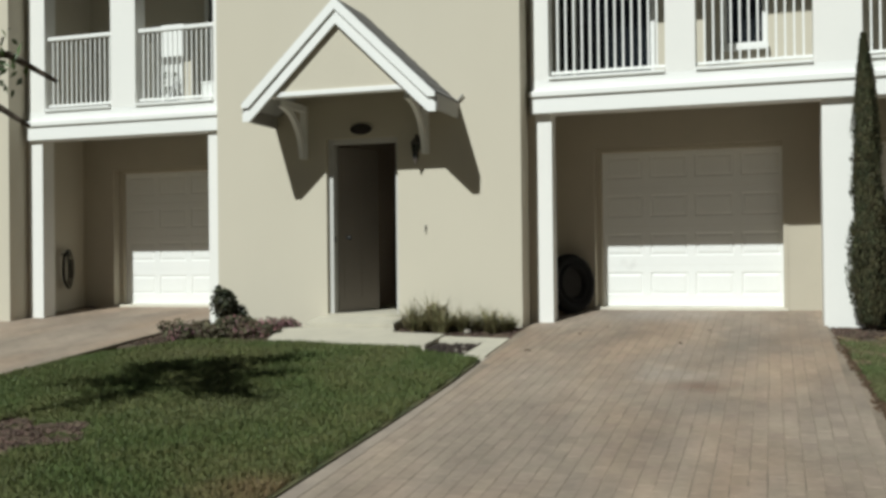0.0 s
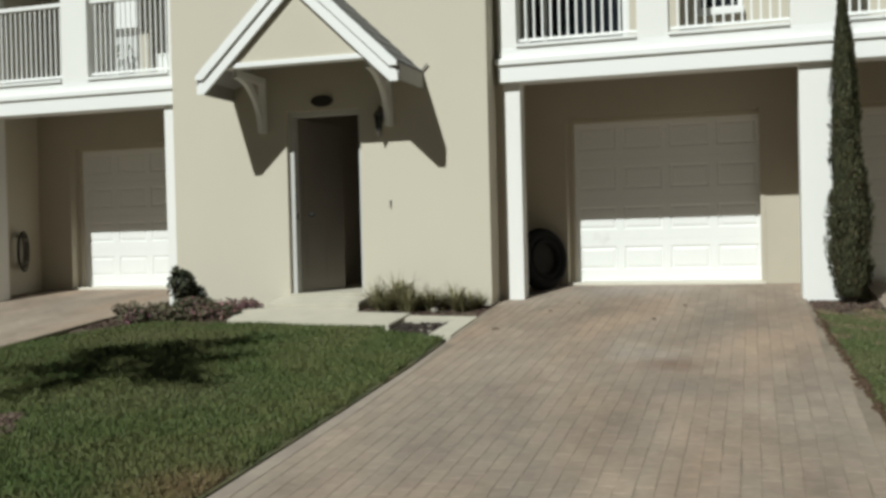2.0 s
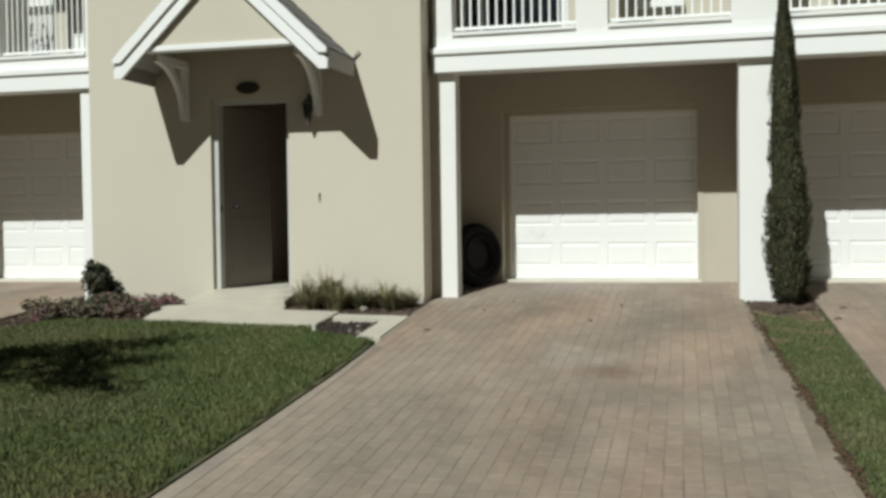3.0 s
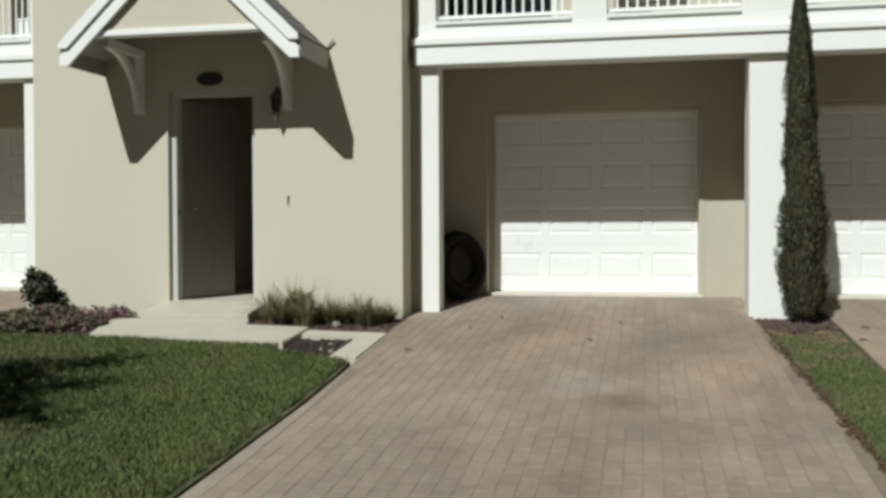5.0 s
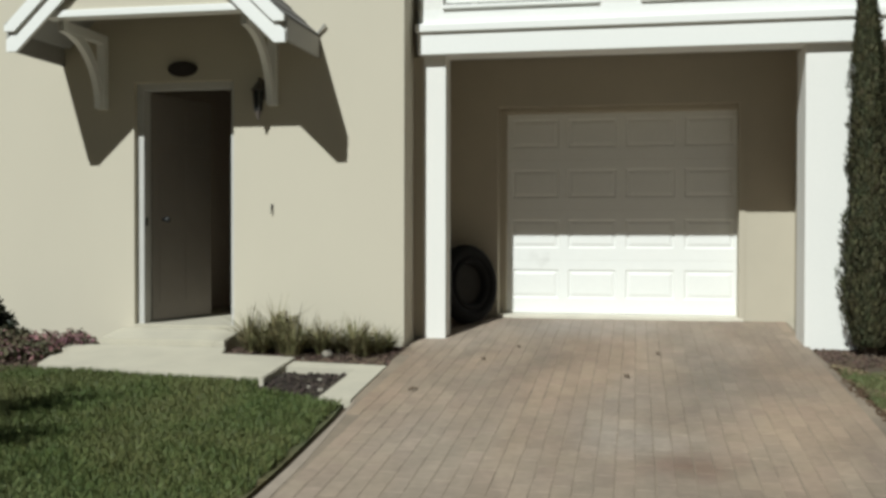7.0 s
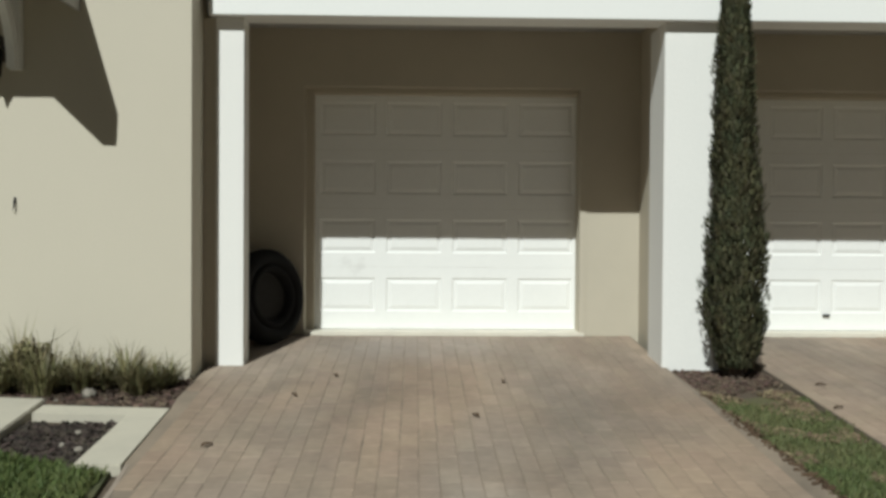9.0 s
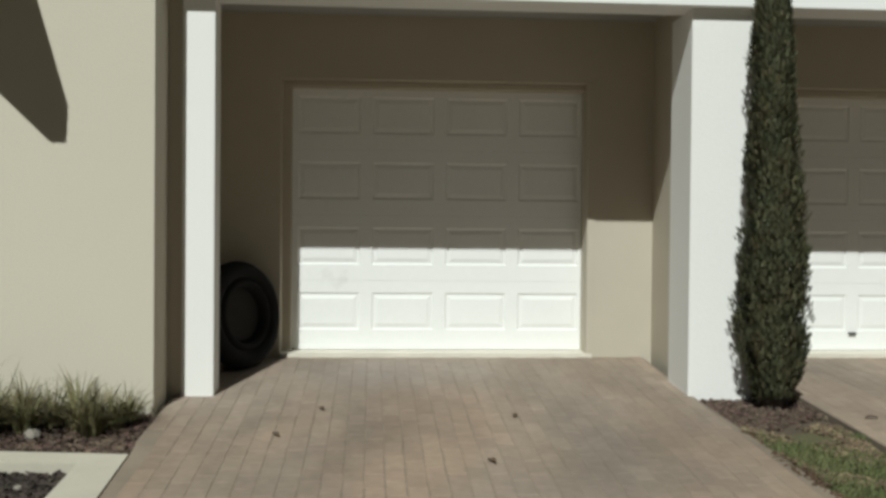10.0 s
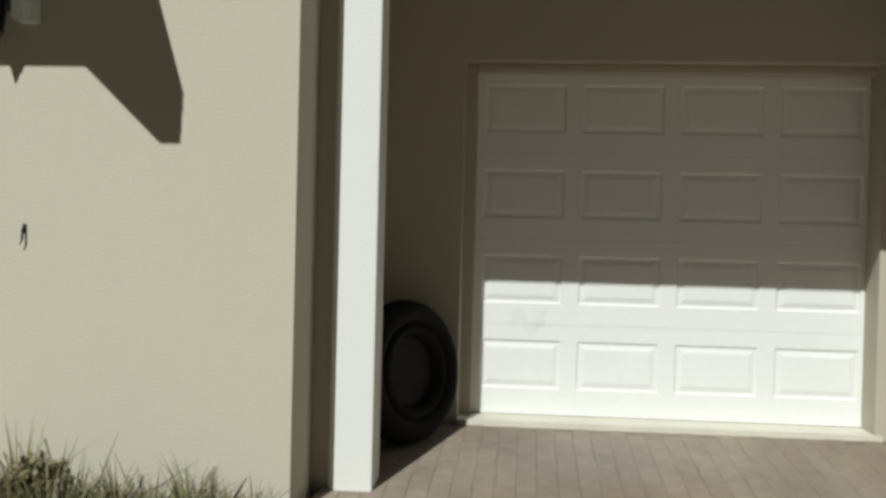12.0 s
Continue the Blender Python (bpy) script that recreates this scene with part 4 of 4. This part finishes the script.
# ---- cypress ----
def cypress(at, height, seed):
    rng = random.Random(seed)
    ob = thing("cypress_tree", "slim dark green columnar cypress beside the white pillar", "tree", at)
    bm = bmesh.new()
    tube(bm, [(0, 0, -0.03), (0.01, 0.0, 0.5), (0.0, 0.01, 1.6), (-0.03, 0, height * 0.93)], [0.05, 0.04, 0.025, 0.008], 9)
    part("trunk", bm, BARK, ob, "thin brown trunk")
    profile = ((0.0, 0.10), (0.04, 0.155), (0.12, 0.202), (0.25, 0.195), (0.47, 0.155), (0.65, 0.122), (0.8, 0.088), (0.92, 0.05), (1.0, 0.01))

    def radius(t):
        for (a, ra), (b, rb) in zip(profile, profile[1:]):
            if t <= b:
                return ra + (rb - ra) * (t - a) / (b - a)
        return 0.01

    def crown(name, count, inner):
        verts, faces = [], []
        for _ in range(count):
            t = rng.random() ** 1.15
            a = rng.uniform(0, 2 * math.pi)
            lump = 1 + 0.44 * noise.noise(Vector((2.1 * math.cos(a), 2.1 * math.sin(a), t * 9.0))) + 0.26 * noise.noise(Vector((5 * math.cos(a), 5 * math.sin(a), t * 24.0)))
            R = radius(t) * lump * (rng.uniform(0.35, 0.75) if inner else rng.uniform(0.74, 1.04))
            z = 0.10 + t * (height - 0.13)
            c = Vector((R * math.cos(a) - 0.05 * t, R * math.sin(a), z))
            out = Vector((math.cos(a), math.sin(a), 0))
            grow = (out * rng.uniform(0.15, 0.75) + Vector((rng.uniform(-0.3, 0.3), rng.uniform(-0.3, 0.3), 1))).normalized()
            side = grow.cross(out + Vector((rng.uniform(-0.6, 0.6), rng.uniform(-0.6, 0.6), 0))).normalized()
            s, w = rng.uniform(0.022, 0.045), rng.uniform(0.005, 0.010)
            o = len(verts)
            verts += [tuple(c - side * w), tuple(c + side * w), tuple(c + grow * s + side * w * 0.7), tuple(c + grow * s * 1.25), tuple(c + grow * s - side * w * 0.7)]
            faces.append((o, o + 1, o + 2, o + 3, o + 4))
        p = new(name, raw(name, verts, faces, CYPRESS))
        p.parent = ob
        tagged(p, kind="stuff")
        return p

    crown("crown", 26000, False)
    crown("inner_foliage", 3500, True)
    return ob


cypress((3.975, 0.10, -0.03), 3.36, 3)


# ---- young tree on the lawn ----
def lawn_tree(at, seed):
    rng = random.Random(seed)
    ob = thing("young_tree", "young tree with thin spreading limbs and sparse dark leaves", "tree", at)
    bm = bmesh.new()
    tube(bm, [(0, 0, -0.05), (0.02, 0.01, 0.7), (-0.02, 0.03, 1.5), (0.03, 0.0, 2.8), (0.0, 0.02, 4.0)], [0.055, 0.048, 0.04, 0.028, 0.012], 10)
    part("trunk", bm, BARK, ob)
    tips = []
    for k in range(13):
        a = k * 2.4 + rng.uniform(-0.3, 0.3)
        z0 = 2.55 + 1.2 * k / 13
        L = rng.uniform(0.8, 1.15) * (1.1 - 0.4 * k / 13)
        d = Vector((math.cos(a), math.sin(a), 0))
        pts = [Vector((0, 0, z0)), d * L * 0.4 + Vector((0, 0, z0 + 0.22)), d * L * 0.75 + Vector((0, 0, z0 + 0.32)), d * L + Vector((0, 0, z0 + 0.22))]
        bm = bmesh.new()
        tube(bm, [tuple(p) for p in pts], [0.02, 0.015, 0.010, 0.005], 7)
        part("limb", bm, BARK, ob)
        tips += [(pts[1] + pts[2]) / 2, pts[2], pts[3]]
    # two long drooping limbs
    for reach, z0, z1 in ((1.38, 2.70, 2.93), (1.18, 2.35, 2.58)):
        d = Vector((0.80, 0.60, 0))
        pts = [Vector((0, 0, z0)), d * reach * 0.4 + Vector((0, 0, z1 + 0.06)), d * reach * 0.75 + Vector((0, 0, z1 + 0.05)), d * reach + Vector((0, 0, z1 - 0.14))]
        bm = bmesh.new()
        tube(bm, [tuple(p) for p in pts], [0.045, 0.038, 0.03, 0.016], 8)
        part("limb", bm, BARK, ob)
    verts, faces = [], []
    for p in tips:
        for _ in range(150):
            c = p + Vector((rng.gauss(0, 0.14), rng.gauss(0, 0.14), rng.gauss(-0.02, 0.11)))
            n = Vector((rng.uniform(-1, 1), rng.uniform(-1, 1), rng.uniform(0.1, 1))).normalized()
            u = n.cross(Vector((rng.uniform(-1, 1), rng.uniform(-1, 1), 0.2))).normalized()
            v = n.cross(u)
            s = rng.uniform(0.03, 0.055)
            o = len(verts)
            for a, b, q in ((-1, 0, 0), (0, 0.4, 0.1), (1, 0, -0.15), (0, -0.4, 0.1)):
                verts.append(tuple(c + s * (a * u + b * v + q * n)))
            faces += [(o, o + 1, o + 2), (o, o + 2, o + 3)]
    crown = new("crown", raw("crown", verts, faces, LEAF))
    crown.parent = ob
    tagged(crown, kind="stuff")
    return ob


TREE = (-3.40, -6.45)
PATCH = (-2.75, -5.88)
lawn_tree((TREE[0], TREE[1], ground_z(TREE[1]) - 0.02), 8)


def in_ring(x, y):
    dx, dy = x - PATCH[0], y - PATCH[1]
    return dx * dx + dy * dy < (0.64 + 0.11 * math.sin(3 * math.atan2(dy, dx)) + 0.07 * math.sin(7 * math.atan2(dy, dx) + 1)) ** 2


chips("leaf_litter", in_ring, PATCH[0] - 0.9, PATCH[0] + 0.9, PATCH[1] - 0.9, PATCH[1] + 0.9, 3600, lambda x, y: ground_z(y) - 0.015, "brown dead leaves and bark on a bare patch of lawn", 5)


# ---- grass ----
def grass(name, inside, x0, x1, y0, y1, count, tall, mat, label, seed, lift):
    rng = np.random.default_rng(seed)
    x, y = rng.uniform(x0, x1, count), rng.uniform(y0, y1, count)
    keep = np.array([inside(a, b) for a, b in zip(x, y)])
    x, y = x[keep], y[keep]
    n = len(x)
    patch = np.array([noise.noise(Vector((a * 1.3, b * 1.3, 0.3))) for a, b in zip(x, y)])
    h = tall * rng.uniform(0.55, 1.15, n) * (1 + 0.35 * patch)
    a = rng.uniform(0, 2 * math.pi, n)
    w = rng.uniform(0.003, 0.0062, n)
    lean = rng.uniform(0.1, 0.75, n) * h
    b = rng.uniform(0, 2 * math.pi, n)
    z = np.array([ground_z(v) for v in y]) + lift
    p = np.empty((n, 4, 3))
    p[:, 0] = np.stack([x - w * np.cos(a), y - w * np.sin(a), z], 1)
    p[:, 1] = np.stack([x + w * np.cos(a), y + w * np.sin(a), z], 1)
    p[:, 2] = np.stack([x + w * 0.7 * np.cos(a) + 0.4 * lean * np.cos(b), y + w * 0.7 * np.sin(a) + 0.4 * lean * np.sin(b), z + 0.62 * h], 1)
    p[:, 3] = np.stack([x + lean * np.cos(b), y + lean * np.sin(b), z + h], 1)
    idx = np.arange(n) * 4
    faces = np.concatenate([np.stack([idx, idx + 1, idx + 2], 1), np.stack([idx, idx + 2, idx + 3], 1)])
    return tagged(new(name, raw(name, p.reshape(-1, 3).tolist(), faces.tolist(), mat)), label, "grass", kind="stuff")


def on_lawn(x, y):
    if in_ring(x, y) and noise.noise(Vector((x * 5, y * 5, 0))) < 0.45:
        return False
    if x > lawn_x(y) - 0.03 + 0.035 * noise.noise(Vector((y * 4, 0, 0))):
        return False
    if y > -1.27 - 0.11 * (x + 2.82) or (x > -0.80 and y > -1.72 - 0.48 * (x + 0.78)):
        return False
    if y > -2.05 and x > -0.20:
        return False
    left = LAWN_EDGE + max(0.0, (y + 2.6) * 0.62) + 0.05 * noise.noise(Vector((y * 2, 3, 0)))
    return x > left


grass("lawn_grass", on_lawn, LAWN_EDGE, 0.16, -9.0, -1.26, 330000, 0.054, GRASS, "thick green mown grass", 1, -0.03)
grass("lawn_grass_lower", on_lawn, LAWN_EDGE, 0.16, -13.0, -9.0, 170000, 0.054, GRASS, "green mown grass near the street", 3, -0.03)
grass("strip_grass", lambda x, y: x > east_edge(y) + 0.03 + 0.04 * noise.noise(Vector((y * 3, 1, 0))) and noise.noise(Vector((x * 2.2, y * 2.2, 2))) > 0.02 + 0.40 * min(0.0, y + 0.60), 3.54, 4.26, -12.9, -0.45, 72000, 0.05, GRASS_DRY, "thin dry grass between the driveways", 2, -0.045)

# ---- loose things ----
def ring_mesh(bm, radius, tube_r, flat=1.0, major=48, minor=14):
    """A rubber ring standing in the x, z plane."""
    loops = []
    for k in range(major):
        a = 2 * math.pi * k / major
        loop = []
        for q in range(minor):
            b = 2 * math.pi * q / minor
            r = radius + tube_r * math.cos(b)
            loop.append(bm.verts.new((r * math.cos(a), flat * tube_r * math.sin(b), r * math.sin(a))))
        loops.append(loop)
    for k in range(major):
        for q in range(minor):
            bm.faces.new((loops[k][q], loops[k][(q + 1) % minor], loops[(k + 1) % major][(q + 1) % minor], loops[(k + 1) % major][q]))
    bmesh.ops.recalc_face_normals(bm, faces=bm.faces)


def tyre(at, radius, label):
    ob = thing("tyre", label, "tyre", at)
    for name, r, q, flat in (("tread", radius, 0.075, 1.25), ("sidewall", radius - 0.09, 0.04, 2.1)):
        bm = bmesh.new()
        ring_mesh(bm, r, q, flat)
        part(name, bm, RUBBER, ob, smooth=True)
    bm = bmesh.new()
    bmesh.ops.create_cone(bm, cap_ends=True, segments=32, radius1=radius - 0.11, radius2=radius - 0.14, depth=0.03, matrix=Matrix.Rotation(math.pi / 2, 4, "X"))
    part("rim", bm, DUSTY, ob, "dusty dark wheel rim")
    return ob


wheel = tyre((0.36, 1.27, 0.50), 0.33, "black rubber tyre on a dusty rim leaning in a garage corner")
wheel.rotation_euler = (radians(-6), 0, radians(56))

# dead leaves on the pavers
rng = random.Random(77)
for x, y in ((1.03, 0.04), (0.80, -0.54), (2.23, -0.14), (1.98, -1.06), (0.46, -1.69), (4.47, -0.23), (4.33, -0.86)):
    verts, faces = [], []
    a = rng.uniform(0, 6.3)
    for i in range(6):
        t = i / 5
        w = 0.017 * math.sin(math.pi * (0.08 + 0.86 * t))
        u, lift = (t - 0.5) * 0.075, 0.012 * math.sin(math.pi * t) + 0.004
        verts += [(u, -w, lift + 0.008), (u, 0, lift), (u, w, lift + 0.010)]
    for i in range(5):
        o = 3 * i
        faces += [(o, o + 1, o + 4, o + 3), (o + 1, o + 2, o + 5, o + 4)]
    fallen = tagged(new("fallen_leaf", raw("fallen_leaf", verts, faces, DEAD_LEAF)), "curled brown dead leaf on the pavers", "leaf", "dead leaves on the driveway")
    fallen.location = (x, y, ground_z(y))
    fallen.rotation_euler = (0, 0, a)

hose = thing("garden_hose", "dark garden hose hanging in loops in the far garage corner", "hose", (WEST_L + 0.05, 1.15, 0.75))
for k in range(3):
    bm = bmesh.new()
    tube(bm, [(0.02 + 0.025 * k, (0.07 + 0.02 * k) * math.cos(a), (0.24 + 0.03 * k) * math.sin(a)) for a in [2 * math.pi * i / 24 for i in range(24)]], 0.014, 6, closed=True)
    part("loop", bm, RUBBER, hose, smooth=True)
part("hanger", boxed(-0.048, 0.10, -0.03, 0.03, 0.22, 0.24), BLACK, hose)

# balcony clutter behind the far railing
cab = thing("balcony_cabinet", "tall cream wooden cabinet on the balcony", "cabinet", (-5.94, 0.90, SILL - 0.03))
part("body", boxed(-0.14, 0.14, -0.2, 0.2, 0, 1.06, bevel=0.008), CREAM, cab)
part("cabinet_door", boxed(-0.12, 0.12, -0.215, -0.2, 0.06, 1.0, bevel=0.004), CREAM, cab)
board = thing("leaning_board", "pale board leaning inside the balcony railing", "board", (-5.54, 0.82, SILL - 0.03))
part("panel", boxed(-0.27, 0.27, -0.015, 0.015, 0, 1.30, bevel=0.004), WHITE, board)
pot = thing("potted_plant", "small dark potted plant on the balcony", "potted plant", (-5.40, 0.68, SILL - 0.03))
bm = bmesh.new()
bmesh.ops.create_cone(bm, cap_ends=True, segments=16, radius1=0.08, radius2=0.11, depth=0.2, matrix=Matrix.Translation((0, 0, 0.1)))
part("pot", bm, BLACK, pot)
rng = random.Random(4)
verts, faces = [], []
for _ in range(60):
    a, r, z = rng.uniform(0, 6.3), rng.uniform(0, 0.16), rng.uniform(0.2, 0.5)
    o = len(verts)
    verts += [(r * math.cos(a), r * math.sin(a), z), (r * math.cos(a + 0.3) + 0.03, r * math.sin(a), z + 0.05), (r * math.cos(a) + 0.01, r * math.sin(a) + 0.03, z + 0.08)]
    faces.append((o, o + 1, o + 2))
fol = new("leaves", raw("leaves", verts, faces, SHRUB))
fol.parent = pot
tagged(fol, kind="stuff")

crate = thing("storage_crate", "small white storage crate on the balcony floor", "crate", (-4.74, 0.74, SILL - 0.03))
part("body", boxed(-0.12, 0.12, -0.12, 0.12, 0, 0.36, bevel=0.01), WHITE, crate)
part("lid", boxed(-0.13, 0.13, -0.13, 0.13, 0.361, 0.39, bevel=0.008), WHITE, crate)

# ---- single pavers nearest to the walk ----
rng = random.Random(12)
kinds = [raw("paver", paver_shape(0, 0, random.Random(k)), PAVER_FACES, PAVER) for k in range(7)]
for cx, cy in singles:
    o = new("paver", rng.choice(kinds))
    o.parent = bed_main
    o.location = (cx, cy, ground_z(cy) + rng.uniform(-0.001, 0.001))
